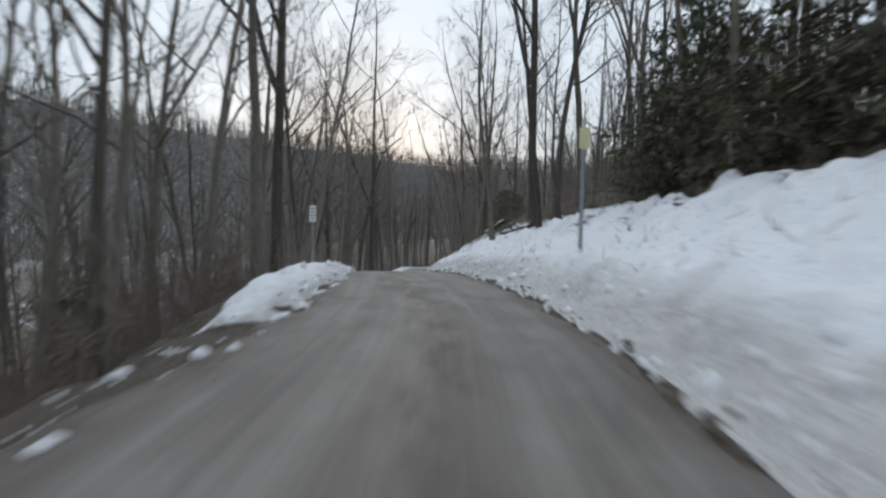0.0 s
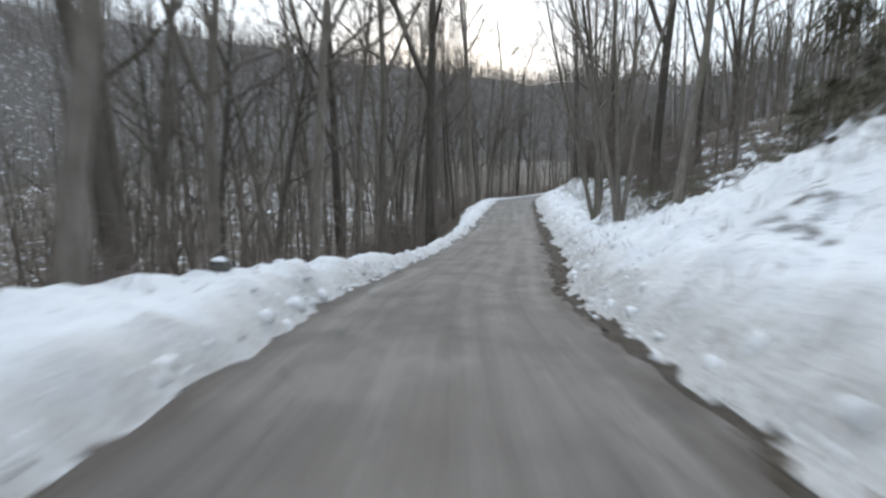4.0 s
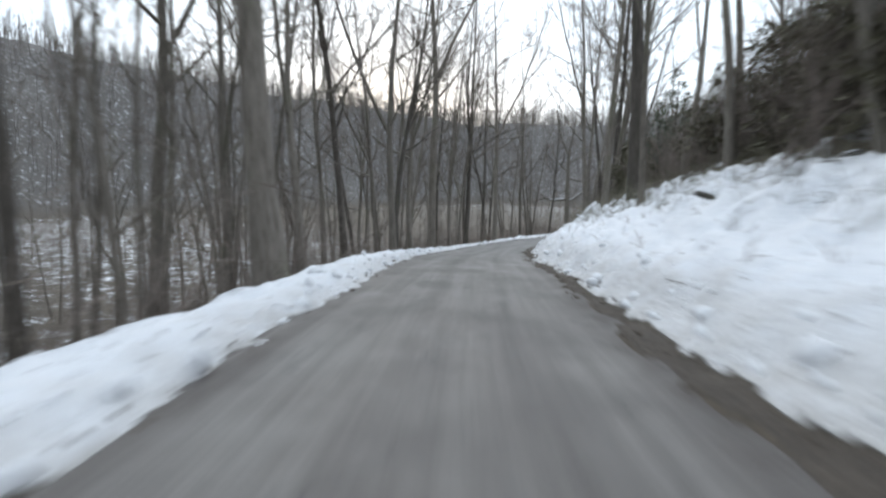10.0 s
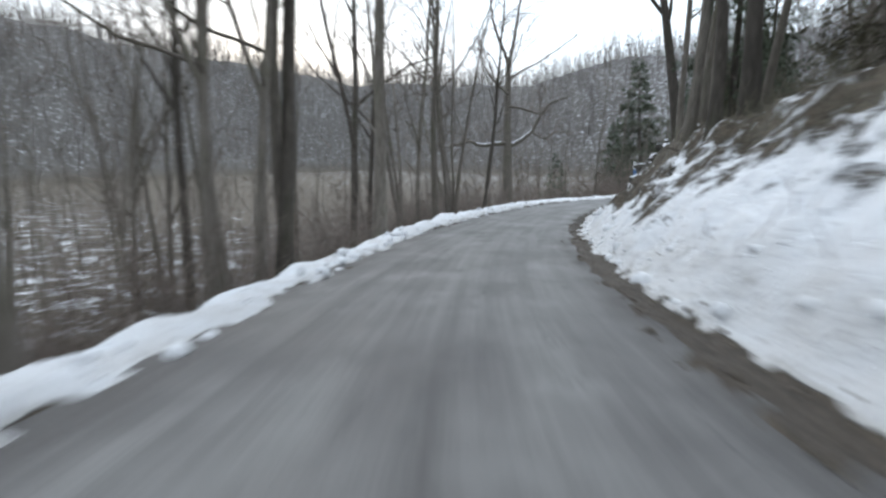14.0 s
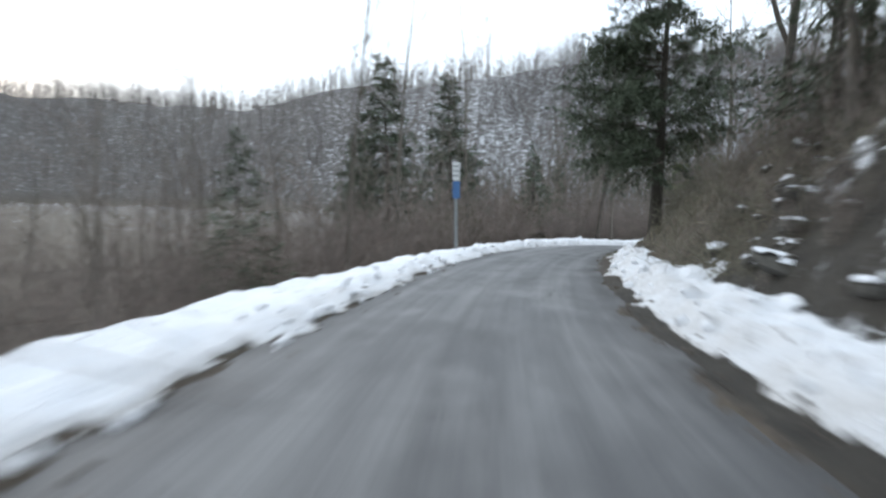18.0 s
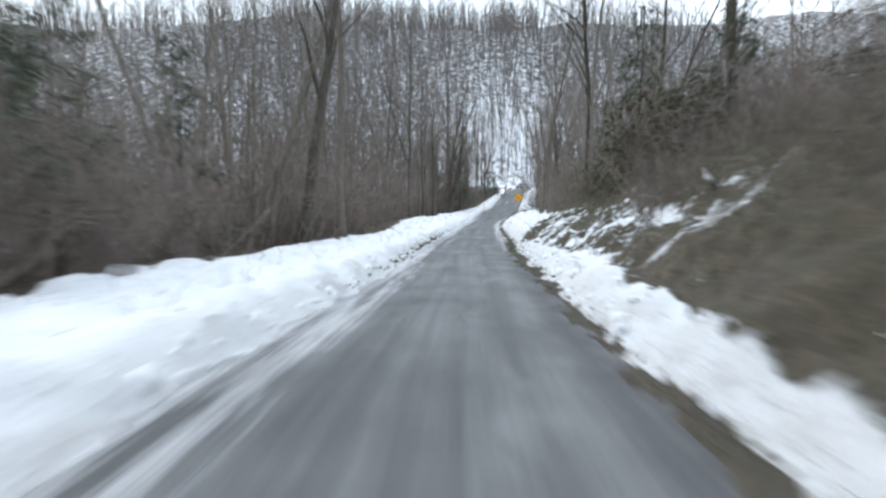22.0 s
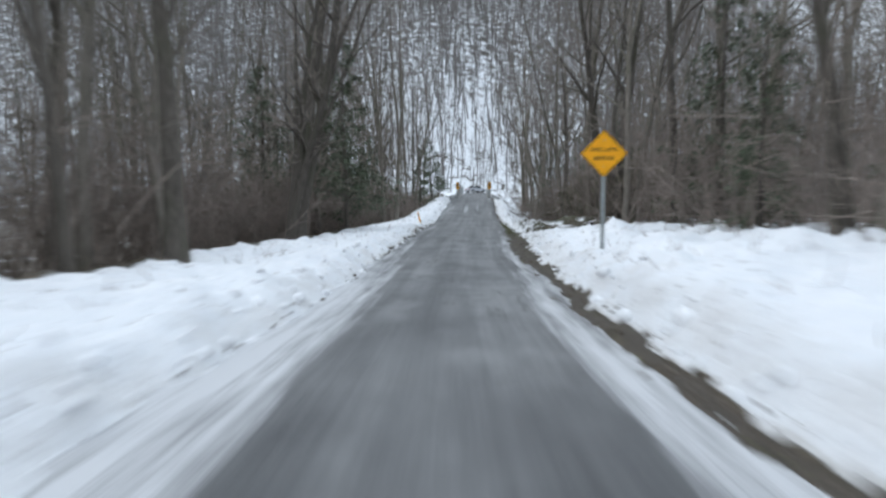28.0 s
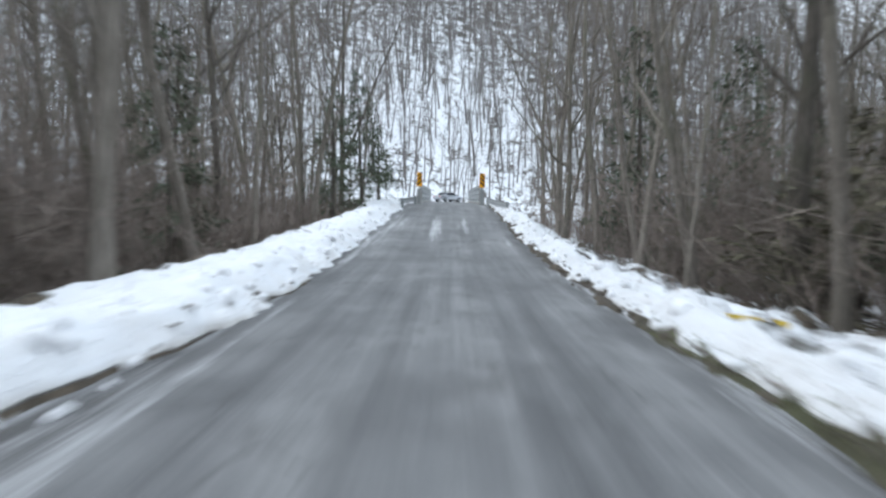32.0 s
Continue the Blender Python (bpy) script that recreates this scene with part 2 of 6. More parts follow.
def road_material():
    m, n, l, p = material("worn_asphalt", 0.62, 0.35)
    uv = n.new("ShaderNodeUVMap")
    uv.uv_map = "road"
    v = uv.outputs[0]
    late = n.new("ShaderNodeAttribute")
    late.attribute_name = "late"
    slush = n.new("ShaderNodeAttribute")
    slush.attribute_name = "slush"
    streak = noise_node(n, l, scaled(n, l, v, 2.6, 0.07, 1), 1.0, 6, 0.6)
    patch = noise_node(n, l, scaled(n, l, v, 0.9, 0.3, 1), 1.0, 6, 0.68)
    grit = noise_node(n, l, scaled(n, l, v, 60, 60, 1), 1.0, 3, 0.7)
    f = maths(n, l, "ADD", maths(n, l, "MULTIPLY", streak, 0.5), maths(n, l, "MULTIPLY", patch, 0.5))
    tan = ramp_node(n, l, f, [(0.36, (0.07, 0.059, 0.049)), (0.48, (0.165, 0.145, 0.126)), (0.63, (0.275, 0.252, 0.225))])
    blue = ramp_node(n, l, f, [(0.36, (0.07, 0.072, 0.075)), (0.49, (0.15, 0.153, 0.157)), (0.63, (0.25, 0.253, 0.256))])
    col = mix_node(n, l, late.outputs["Fac"], tan, blue)
    blotch = noise_node(n, l, scaled(n, l, v, 0.75, 0.5, 1), 1.0, 5, 0.62)
    col = mix_node(n, l, ramp_node(n, l, blotch, [(0.5, grey(0)), (0.62, grey(0.5))]), col, mix_node(n, l, late.outputs["Fac"], (0.085, 0.073, 0.062), (0.075, 0.077, 0.08)))
    col = mix_node(n, l, ramp_node(n, l, blotch, [(0.34, grey(0.45)), (0.45, grey(0))]), col, mix_node(n, l, late.outputs["Fac"], (0.29, 0.272, 0.25), (0.29, 0.293, 0.296)))
    stain = n.new("ShaderNodeAttribute")
    stain.attribute_name = "stain"
    mottle = noise_node(n, l, scaled(n, l, v, 1.7, 0.6, 1), 1.0, 6, 0.7)
    dark = maths(n, l, "MULTIPLY", stain.outputs["Fac"], ramp_node(n, l, mottle, [(0.35, grey(0.1)), (0.6, grey(1.0))]))
    col = mix_node(n, l, dark, col, mix_node(n, l, late.outputs["Fac"], (0.075, 0.055, 0.043), (0.06, 0.06, 0.06)))
    tar = ramp_node(n, l, mottle, [(0.6, grey(0.0)), (0.7, grey(0.55))])
    col = mix_node(n, l, tar, col, (0.085, 0.085, 0.085))
    crack = n.new("ShaderNodeTexVoronoi")
    crack.feature = "DISTANCE_TO_EDGE"
    crack.inputs["Scale"].default_value = 0.55
    warp = noise_node(n, l, v, 1.5, 4, 0.6)
    wv = n.new("ShaderNodeVectorMath")
    wv.operation = "ADD"
    l.new(v, wv.inputs[0])
    l.new(warp, wv.inputs[1])
    l.new(wv.outputs[0], crack.inputs["Vector"])
    lines = ramp_node(n, l, crack.outputs["Distance"], [(0.0, grey(0.75)), (0.014, grey(0.0))])
    lines = mix_node(n, l, ramp_node(n, l, patch, [(0.45, grey(0)), (0.6, grey(1))]), grey(0.0), lines)
    col = mix_node(n, l, lines, col, grey(0.045))
    col = mix_node(n, l, maths(n, l, "MULTIPLY", grit, 0.35), col, grey(0.05))
    ice = maths(n, l, "ADD", maths(n, l, "MULTIPLY", streak, 0.75), maths(n, l, "MULTIPLY", patch, 0.25))
    broken = noise_node(n, l, scaled(n, l, v, 5.0, 0.5, 1), 1.0, 5, 0.65)
    ice = maths(n, l, "ADD", maths(n, l, "MULTIPLY", ice, 0.65), maths(n, l, "MULTIPLY", broken, 0.35))
    ice = maths(n, l, "MULTIPLY", maths(n, l, "SUBTRACT", maths(n, l, "ADD", ice, maths(n, l, "MULTIPLY", slush.outputs["Fac"], 0.42)), 0.7), 5.0, True)
    col = mix_node(n, l, maths(n, l, "MULTIPLY", ice, 0.85), col, (0.6, 0.61, 0.63))
    l.new(col, p.inputs["Base Color"])
    l.new(ramp_node(n, l, patch, [(0.3, grey(0.42)), (0.65, grey(0.75))]), p.inputs["Roughness"])
    bump(n, l, p, maths(n, l, "ADD", maths(n, l, "MULTIPLY", grit, 0.5), ice), 0.35, 0.02)
    return m


M_GROUND = ground_material()
M_ROAD = road_material()

# ---- the plan: the road's centre line, and how its sides change along it ----
ROAD_UPPER = [
    (-0.04, -24.00, 0.16), (0.00, -0.00, 0.00), (-0.00, 9.00, -0.07), (-0.84, 17.96, -0.39),
    (-1.98, 26.88, -0.98), (-2.92, 35.83, -1.92), (-3.74, 44.80, -3.12), (-3.71, 53.80, -4.26),
    (-3.58, 62.79, -5.08), (-3.42, 71.79, -5.63), (-3.43, 80.79, -5.99), (-3.49, 89.79, -6.27),
    (-3.32, 98.79, -6.66), (-3.01, 107.78, -7.29), (-2.28, 116.75, -8.02), (-1.11, 125.67, -8.62),
    (0.93, 134.43, -9.11), (3.82, 142.94, -9.52), (7.45, 151.18, -9.84), (12.03, 158.92, -10.10),
    (17.54, 166.02, -10.38), (23.80, 172.48, -10.66),
]
ROAD_LOWER = [
    (30.77, 178.17, -10.99), (38.21, 183.23, -11.42), (45.76, 188.11, -11.97), (53.55, 192.63, -12.57),
    (61.31, 197.18, -13.17), (69.15, 201.61, -13.69), (77.11, 205.80, -14.05), (85.00, 210.12, -14.40),
    (92.98, 214.30, -14.74), (101.02, 218.34, -15.06), (109.17, 222.15, -15.35), (117.35, 225.90, -15.49),
    (129.07, 231.01, -15.53), (137.34, 234.56, -15.50), (145.61, 238.11, -15.15), (153.89, 241.65, -14.50),
    (162.16, 245.19, -13.95), (172.26, 249.52, -13.72), (182.38, 253.87, -13.60), (198.00, 260.56, -13.40),
    (213.62, 267.25, -13.25), (218.22, 269.22, -13.20),
]


def spline(points, step):
    p = np.array(points, float)
    p = np.vstack([2 * p[0] - p[1], p, 2 * p[-1] - p[-2]])
    out = []
    for i in range(1, len(p) - 2):
        a, b, c, d = p[i - 1:i + 3]
        n = max(2, int(np.linalg.norm(c - b) / 0.1))
        t = np.linspace(0, 1, n, endpoint=False)[:, None]
        out.append(0.5 * (2 * b + (c - a) * t + (2 * a - 5 * b + 4 * c - d) * t * t + (3 * b - a - 3 * c + d) * t ** 3))
    q = np.vstack(out + [p[-2:-1]])
    s = np.concatenate([[0], np.cumsum(np.linalg.norm(np.diff(q[:, :2], axis=0), axis=1))])
    at = np.arange(0, s[-1], step)
    return at, np.stack([np.interp(at, s, q[:, k]) for k in range(3)], 1)


STEP = 0.3
S, C = spline(ROAD_UPPER + ROAD_LOWER, STEP)
S = S - 24.0
for _ in range(3):
    C[1:-1, 2] = (C[:-2, 2] + C[1:-1, 2] * 2 + C[2:, 2]) / 4
TAN = np.gradient(C[:, :2], axis=0)
TAN /= np.linalg.norm(TAN, axis=1)[:, None]
RIGHT = np.stack([TAN[:, 1], -TAN[:, 0]], 1)
S_END = S[-1]


def along(table):
    return lambda s: np.interp(s, [a for a, _ in table], [b for _, b in table])


def lattice(x, y, seed=0):
    xi, yi = np.floor(x).astype(np.int64), np.floor(y).astype(np.int64)
    fx, fy = x - xi, y - yi
    fx, fy = fx * fx * (3 - 2 * fx), fy * fy * (3 - 2 * fy)

    def h(i, j):
        k = (i * 374761393 + j * 668265263 + seed * 974634777) & 0xFFFFFFFF
        k = ((k ^ (k >> 13)) * 1274126177) & 0xFFFFFFFF
        return ((k ^ (k >> 16)) & 0xFFFF) / 32767.5 - 1

    return (h(xi, yi) * (1 - fx) + h(xi + 1, yi) * fx) * (1 - fy) + (h(xi, yi + 1) * (1 - fx) + h(xi + 1, yi + 1) * fx) * fy


def rough(x, y, scale, octaves=3, seed=0):
    out, amp = 0, 1.0
    for o in range(octaves):
        out = out + amp * lattice(x * scale * 2 ** o, y * scale * 2 ** o, seed + o)
        amp *= 0.5
    return out


def smooth(x, a, b):
    t = np.clip((x - a) / (b - a), 0, 1)
    return t * t * (3 - 2 * t)


# tables by metres along the road
EDGE_L = along([(0, -2.3), (17.6, -1.95), (33.9, -2), (54.9, -2.3), (76.6, -2.1), (94.6, -1.95), (113.4, -2.4), (122, -2.15), (146.3, -2.2), (172.6, -2), (193.3, -1.9), (213.9, -2), (234.6, -2.1), (265.4, -2), (287.8, -2.3), (300.8, -2.4), (318.8, -2.4), (358.8, -2.3)])
EDGE_R = along([(0, 1.65), (17.6, 1.8), (33.9, 1.65), (54.9, 1.95), (76.6, 1.65), (94.6, 1.75), (146.3, 1.9), (172.6, 1.9), (193.3, 1.7), (213.9, 1.5), (234.6, 1.8), (265.4, 1.7), (287.8, 1.9), (300.8, 2.3), (318.8, 2.2), (358.8, 2.2)])
MUD_R = along([(0, 0.12), (17.6, 0.1), (33.9, 0.15), (45, 0.2), (51, 0.6), (56, 0.75), (76.6, 0.72), (89.9, 0.45), (103.9, 0.3), (113.4, 0.55), (146.3, 0.45), (172.6, 0.4), (183.1, 0.45), (193.3, 0.4), (208.7, 0.2), (224.4, 0.5), (234.6, 0.5), (245, 0.35), (260.4, 0.35), (274.5, 0.35), (283.3, 0.6), (292.3, 0.9), (300.8, 0.3), (304.8, 0.15)])
MUD_L = along([(0, 0.5), (4, 1.1), (7, 0.9), (9.5, 0.25), (25.9, 0), (68.3, 0.1), (76.6, 0.2), (85.3, 0.1), (113.4, 0), (141.1, 0.15), (172.6, 0.2), (188.2, 0.1), (203.5, 0), (219.2, 0.05), (234.6, 0.3), (247.1, 0.2), (253.3, 0), (278.8, 0), (292.3, 0.25), (300.8, 0.3), (313.8, 0)])
GRASS = along([(0, 0), (183.1, 0), (191.2, 0.45), (203.5, 0.3), (213.9, 0.1), (224.4, 0.4), (234.6, 0.8), (247.1, 0.4), (253.3, 0), (292.3, 0.1), (297.5, 0.8), (300.8, 1), (305.8, 1), (308.8, 0)])
BANK = along([(0, 0.5), (17.6, 0.4), (28, 0.37), (34, 0.42), (41, 0.58), (50, 0.58), (56, 0.45), (76.6, 0.42), (94.6, 0.48), (113.4, 0.55), (131.3, 0.75), (146.3, 1.1), (162.2, 1.2), (172.6, 1.05), (193.3, 0.95), (208.7, 0.75), (224.4, 0.55), (236, 0.5), (246, 0.32), (265.4, 0.35), (283.3, 0.25), (292.3, 0.14), (300.8, 0.08), (308.8, -0.2), (334.8, -0.5), (336.8, -0.9), (358.8, -0.9), (360.8, -0.15), (398.8, -0.05)])
BANK_TOP = along([(0, 3), (17.6, 2.4), (33.9, 2.8), (42, 4.4), (50, 4.0), (57, 2.3), (64, 1.9), (76.6, 2.4), (113.4, 2.8), (131.3, 2.9), (146.3, 2.8), (162.2, 3.2), (172.6, 3.6), (190, 2.7), (203.5, 2.4), (214, 2.9), (224.4, 3), (238, 2.4), (247, 1.0), (265.4, 0.7), (283.3, 0.6), (300.8, 0.3)])
RISE = along([(0, 0.3), (103.9, 0.32), (176, 0.32), (188, 0.18), (205, 0.18), (216, 0.3), (236, 0.22), (248, 0.05), (255.3, 0), (300.8, -0.02)])
SHELF = along([(0, 0), (131.3, 0), (146.3, 0.5), (157, 0.9), (167.3, 1.4), (176.8, 1.7), (184.1, 1.4), (191.2, 0.5), (198.4, 0.2), (206.6, 0.4), (217.1, 1.4), (224.4, 0.8), (234.6, 0), (300.8, 0)])
CREST_L = along([(0, 0.2), (17.6, 0.22), (33.9, 0.32), (40, 0.5), (46, 0.45), (54.9, 0.15), (76.6, 0.12), (110, 0.12), (122, 0.05), (136, 0.05), (146, 0.12), (172.6, 0.12), (193.3, 0.2), (208.7, 0.34), (245, 0.34), (265.4, 0.4), (292.3, 0.32), (313.8, 0.3)])
DROP = along([(0, 0.7), (68.3, 0.62), (122.3, 0.6), (172.6, 0.5), (193.3, 0.3), (213.9, 0.16), (245, 0.12), (283.3, 0.14), (313.8, 0.35), (334.8, 0.6), (336.8, 1), (358.8, 1), (361.8, 0.3), (398.8, 0.1)])
VERGE_L = along([(0, 0), (6, 0), (9, 0.4), (13.1, 1.1), (21.8, 1.9), (33.9, 2.5), (40, 2.6), (46, 2.2), (50, 1.0), (54.9, 0.3), (70, 0.2), (76.6, 0.5), (82, 1.0), (89.9, 1.4), (103.9, 1.3), (113.4, 0.75), (122.3, 0.55), (130, 0.3), (136, 0.35), (146.3, 0.9), (157, 1.0), (163, 1.5), (169.4, 2.2), (178.9, 1.4), (187.2, 1.2), (196.3, 1.4), (206, 1.9), (213.9, 4.2), (229.6, 3.6), (245, 2.8), (265.4, 5), (283.3, 4.2), (292, 3.0), (300.8, 2.4), (313.8, 1.8), (334.8, 1), (336.8, 0.4), (358.8, 0.4), (362.8, 2)])
COVER_R = along([(0, 1), (33.9, 0.95), (38, 0.66), (41.5, 0.62), (45, 0.95), (59.4, 0.85), (66, 0.84), (78, 0.9), (96, 0.88), (106, 0.9), (118, 0.84), (126, 0.7), (134.2, 0.6), (141.1, 0.5), (151.7, 0.46), (162.2, 0.44), (170.5, 0.3), (176.8, 0.15), (183.1, 0.05), (203.5, 0.02), (211.8, 0.2), (216, 0.42), (220.2, 0.5), (227.5, 0.44), (236, 0.46), (242, 0.7), (249, 1), (255.3, 1.05), (280, 0.85), (289, 0.6), (294, 0.42), (302, 0.46), (310, 0.6)])
COVER_L = along([(0, -0.1), (50.5, -0.05), (76.6, 0.08), (85.3, 0.25), (94.6, 0.38), (113.4, 0.36), (131.3, 0.34), (151.7, 0.42), (172.6, 0.38), (193.3, 0.15), (234.6, 0.25), (300.8, 0.35)])
LATE = along([(0, 0), (68.3, 0.15), (113.4, 0.6), (183.1, 1), (300.8, 1)])
STAIN = along([(0, 0.9), (19.3, 0.9), (29.9, 0.35), (68.3, 0.3), (103.9, 0.2), (183.1, 0.1), (300.8, 0.1)])
SLUSH = along([(0, 0.15), (33.9, 0.2), (59.4, 0.5), (76.6, 0.5), (94.6, 0.2), (141.1, 0.2), (183.1, 0.3), (193.3, 0.6), (230, 0.85), (248, 0.8), (265.4, 1.05), (283.3, 0.7), (300.8, 0.5), (328.8, 0.5)])
DIRT = along([(0, 1.6), (20, 1.5), (50, 1.4), (64, 1.15), (130, 1.05), (200, 1.0), (300, 0.75)])
FLOOR = -17.1

CREST = [(-321, -228, 50), (-285, 121, 55), (-216, 376, 60), (-110, 589, 62), (8, 701, 58), (120, 592, 45), (170, 504, 56), (221, 415, 56), (313, 309, 60), (388, 142, 62), (448, -134, 60)]


def hills(x, y):
    """Height of the wooded ridge that closes the valley."""
    best, top = np.full(x.shape, 1e9), np.zeros(x.shape)
    inside = np.zeros(x.shape, bool)
    ring = CREST + [(460, -900, 54), (-300, -900, 46)]
    for (ax, ay, az), (bx, by, bz) in zip(ring, ring[1:] + ring[:1]):
        dx, dy = bx - ax, by - ay
        if az and ay > -850 and by > -850:
            t = np.clip(((x - ax) * dx + (y - ay) * dy) / (dx * dx + dy * dy), 0, 1)
            d = np.hypot(x - ax - t * dx, y - ay - t * dy)
            near = d < best
            best, top = np.where(near, d, best), np.where(near, az + t * (bz - az), top)
        if ay != by:
            inside ^= ((ay > y) != (by > y)) & (x < dx * (y - ay) / dy + ax)
    h = np.where(inside, 0.35 * (1 - smooth(best, 0, 105)) + 0.65 * np.clip(1 - best / 100, 0, 1), 1.0)
    return FLOOR + (top - FLOOR) * h + rough(x, y, 0.02, 3, 40) * 3 * h


def profile(s, u):
    """Height above the road, snow cover and soil at u metres to the road's right."""
    el = EDGE_L(s) + 0.13 * rough(s, 0 * s, 0.9, 3, 1) + 0.1 * rough(s, u, 2.2, 2, 5)
    er = EDGE_R(s) + 0.09 * rough(s, 0 * s, 0.8, 3, 2) + 0.08 * rough(s, u, 2.4, 2, 6)
    mr = er + MUD_R(s) * (0.9 + 0.2 * rough(s, 0 * s, 0.5, 3, 3)) + 0.08 * rough(s, u, 2.0, 2, 8)
    z = np.full(s.shape, -0.09)
    cover, soil = np.zeros(s.shape), np.zeros(s.shape)
    lump = rough(s, u, 1.3, 4, 11)
    # left: ploughed ridge of snow, then the fall to the valley
    a = el - u
    left = a > 0
    crest, verge = CREST_L(s), VERGE_L(s)
    crumb = rough(s * 1.0, u, 3.1, 3, 61)
    ridge = crest * smooth(a, -0.05, 0.8) * (1 + 0.35 * lump) + 0.08 * crumb * smooth(a, 0.05, 0.3) - 0.12 * smooth(a, 0.9, 1.8)
    beyond = np.maximum(a - verge, 0)
    fall = -DROP(s) * (beyond - 0.35 * (1 - np.exp(-beyond / 0.35)))
    zl = -0.09 + 0.09 * smooth(a, 0, 0.2) + ridge + fall + 0.12 * lump * smooth(a, 2, 6) + 0.6 * rough(s, u, 0.12, 3, 15) * smooth(a, 6, 20)
    z = np.where(left, zl, z)
    cl = np.where(a < verge + 0.9, 1.15, COVER_L(s))
    cover = np.where(left, 1.15 + (cl - 1.15) * smooth(a, verge + 0.1, verge + 1.0), cover)
    soil = np.where(left, DIRT(s) * (0.34 * (1 - smooth(a, 0.1, 1.3)) + 0.04), soil)
    edge_mud = left & (a < MUD_L(s) * (1 + 0.35 * rough(s, 0 * s, 0.7, 3, 25)))
    cover, soil = np.where(edge_mud, 0.1, cover), np.where(edge_mud, 0.9, soil)
    z = np.where(edge_mud, np.minimum(z, -0.05 + 0.03 * lump), z)
    # right: muddy strip, ridge, then the bank
    b = u - mr
    right = b > 0
    tan, top = BANK(s), BANK_TOP(s)
    shelf = SHELF(s) * (1 + 0.25 * rough(s, 0 * s, 0.35, 2, 9))
    c = np.maximum(b - shelf, 0)
    up = tan * c * smooth(c, -0.5, 1.4)
    over = np.maximum(up - top, 0)
    up = up - over * (1 - np.minimum(RISE(s) / np.maximum(tan, 0.05), 1))
    zr = 0.09 * crumb * smooth(b, 0.02, 0.3) + 0.26 * smooth(b, -0.05, 0.7) * (1 + 0.45 * lump) * (1 - 0.4 * smooth(b, 0.8, 2.0)) + up + 0.2 * lump * smooth(b, 0.5, 3) + 0.5 * rough(s, u, 0.15, 3, 17) * smooth(b, 4, 14)
    z = np.where(right, zr, z)
    mud = (u > er) & ~right
    z = np.where(mud, -0.03 + 0.05 * lump, z)
    soil = np.where(mud, 1.0, soil)
    cr = COVER_R(s)
    cover = np.where(right, 1.1 + (cr - 1.1) * smooth(b, shelf - 0.25 + 1.2 * np.clip(cr - 0.4, 0, 0.6), shelf + 0.35 + 4.5 * np.clip(cr - 0.4, 0, 0.6)), cover)
    steep = RISE(s) > 0.1
    cover = np.where(right & steep & (up > top * 0.92), np.minimum(cover, np.where((s > 60) & (s < 142), 0.6, 0.42)), cover)
    cover = np.where(right & steep, cover - np.where((s > 62) & (s < 142), 0.2, 0.42) * np.clip(1.4 * cr, 0, 1) * smooth(up, top * 0.35, top), cover)
    lip = right & (s > 143) & (s < 166) & (over > -0.05) & (up > top * 0.97) & (over < 0.9)
    cover = np.where(lip, 0.95, cover)
    soil = np.where(right, np.minimum(DIRT(s) * (0.4 * (1 - smooth(b, 0.15, 1.6)) + 0.05), 0.66), soil)
    # deep in the woods the cover evens out
    cover = cover + (0.3 - cover) * smooth(u, 16, 42)
    return z, cover, soil


def place(s, u):
    i = np.clip((s - S[0]) / STEP, 0, len(S) - 1.001)
    k = i.astype(int)
    f = (i - k)[..., None]
    c = C[k] * (1 - f) + C[k + 1] * f
    r = RIGHT[k] * (1 - f) + RIGHT[k + 1] * f
    return c[..., 0] + r[..., 0] * u, c[..., 1] + r[..., 1] * u, c[..., 2]


def station(x, y):
    """Metres along and to the right of the road for any place."""
    x, y = np.atleast_1d(np.asarray(x, float)), np.atleast_1d(np.asarray(y, float))
    s, u = np.zeros(x.shape), np.zeros(x.shape)
    coarse = slice(None, None, 6)
    for k in range(0, len(x), 4000):
        px, py = x[k:k + 4000], y[k:k + 4000]
        d = (px[:, None] - C[None, coarse, 0]) ** 2 + (py[:, None] - C[None, coarse, 1]) ** 2
        j = d.argmin(1) * 6
        dx, dy = px - C[j, 0], py - C[j, 1]
        al = dx * TAN[j, 0] + dy * TAN[j, 1]
        s[k:k + 4000] = S[j] + np.clip(al, -1.2, 1.2)
        r = dx * RIGHT[j, 0] + dy * RIGHT[j, 1]
        u[k:k + 4000] = np.sign(r) * np.hypot(r, np.where(np.abs(al) > 2, al, 0))
    return s, u


def settle(x, y, z_road, s, u):
    z, cover, soil = profile(s, u)
    z = z + z_road
    low = np.maximum(z, FLOOR + 0.4 * rough(x, y, 0.06, 3, 21))
    z = np.where(u < -4, low, z)
    h = hills(x, y)
    far = smooth(h - FLOOR, 0.3, 4) * np.where(np.abs(u) > 4, 1, 0)
    z = np.where(h > z, z + (h - z) * np.where(np.abs(u) > 4, 1, 0), z)
    wooded = 0.05 + 0.3 * smooth(x + 30 * rough(x, y, 0.015, 3, 44), 40, 170) * (1 - smooth(y, 330, 600))
    open_slope = np.exp(-(np.hypot(x - C[-1, 0] - 22, y - C[-1, 1] - 12) / 42) ** 2)
    cover = cover + (wooded + 0.3 * open_slope - cover) * far
    return z, cover, soil


def hazed(x, y, u):
    """How far haze is painted into the ground's colour: on the far slopes, not beside the road."""
    bare = np.exp(-(np.hypot(x - C[-1, 0] - 22, y - C[-1, 1] - 12) / 42) ** 2)
    return (0.9 - 0.6 * bare) * smooth(hills(x, y) - FLOOR, 0.3, 5) * smooth(np.abs(u), 20, 50)


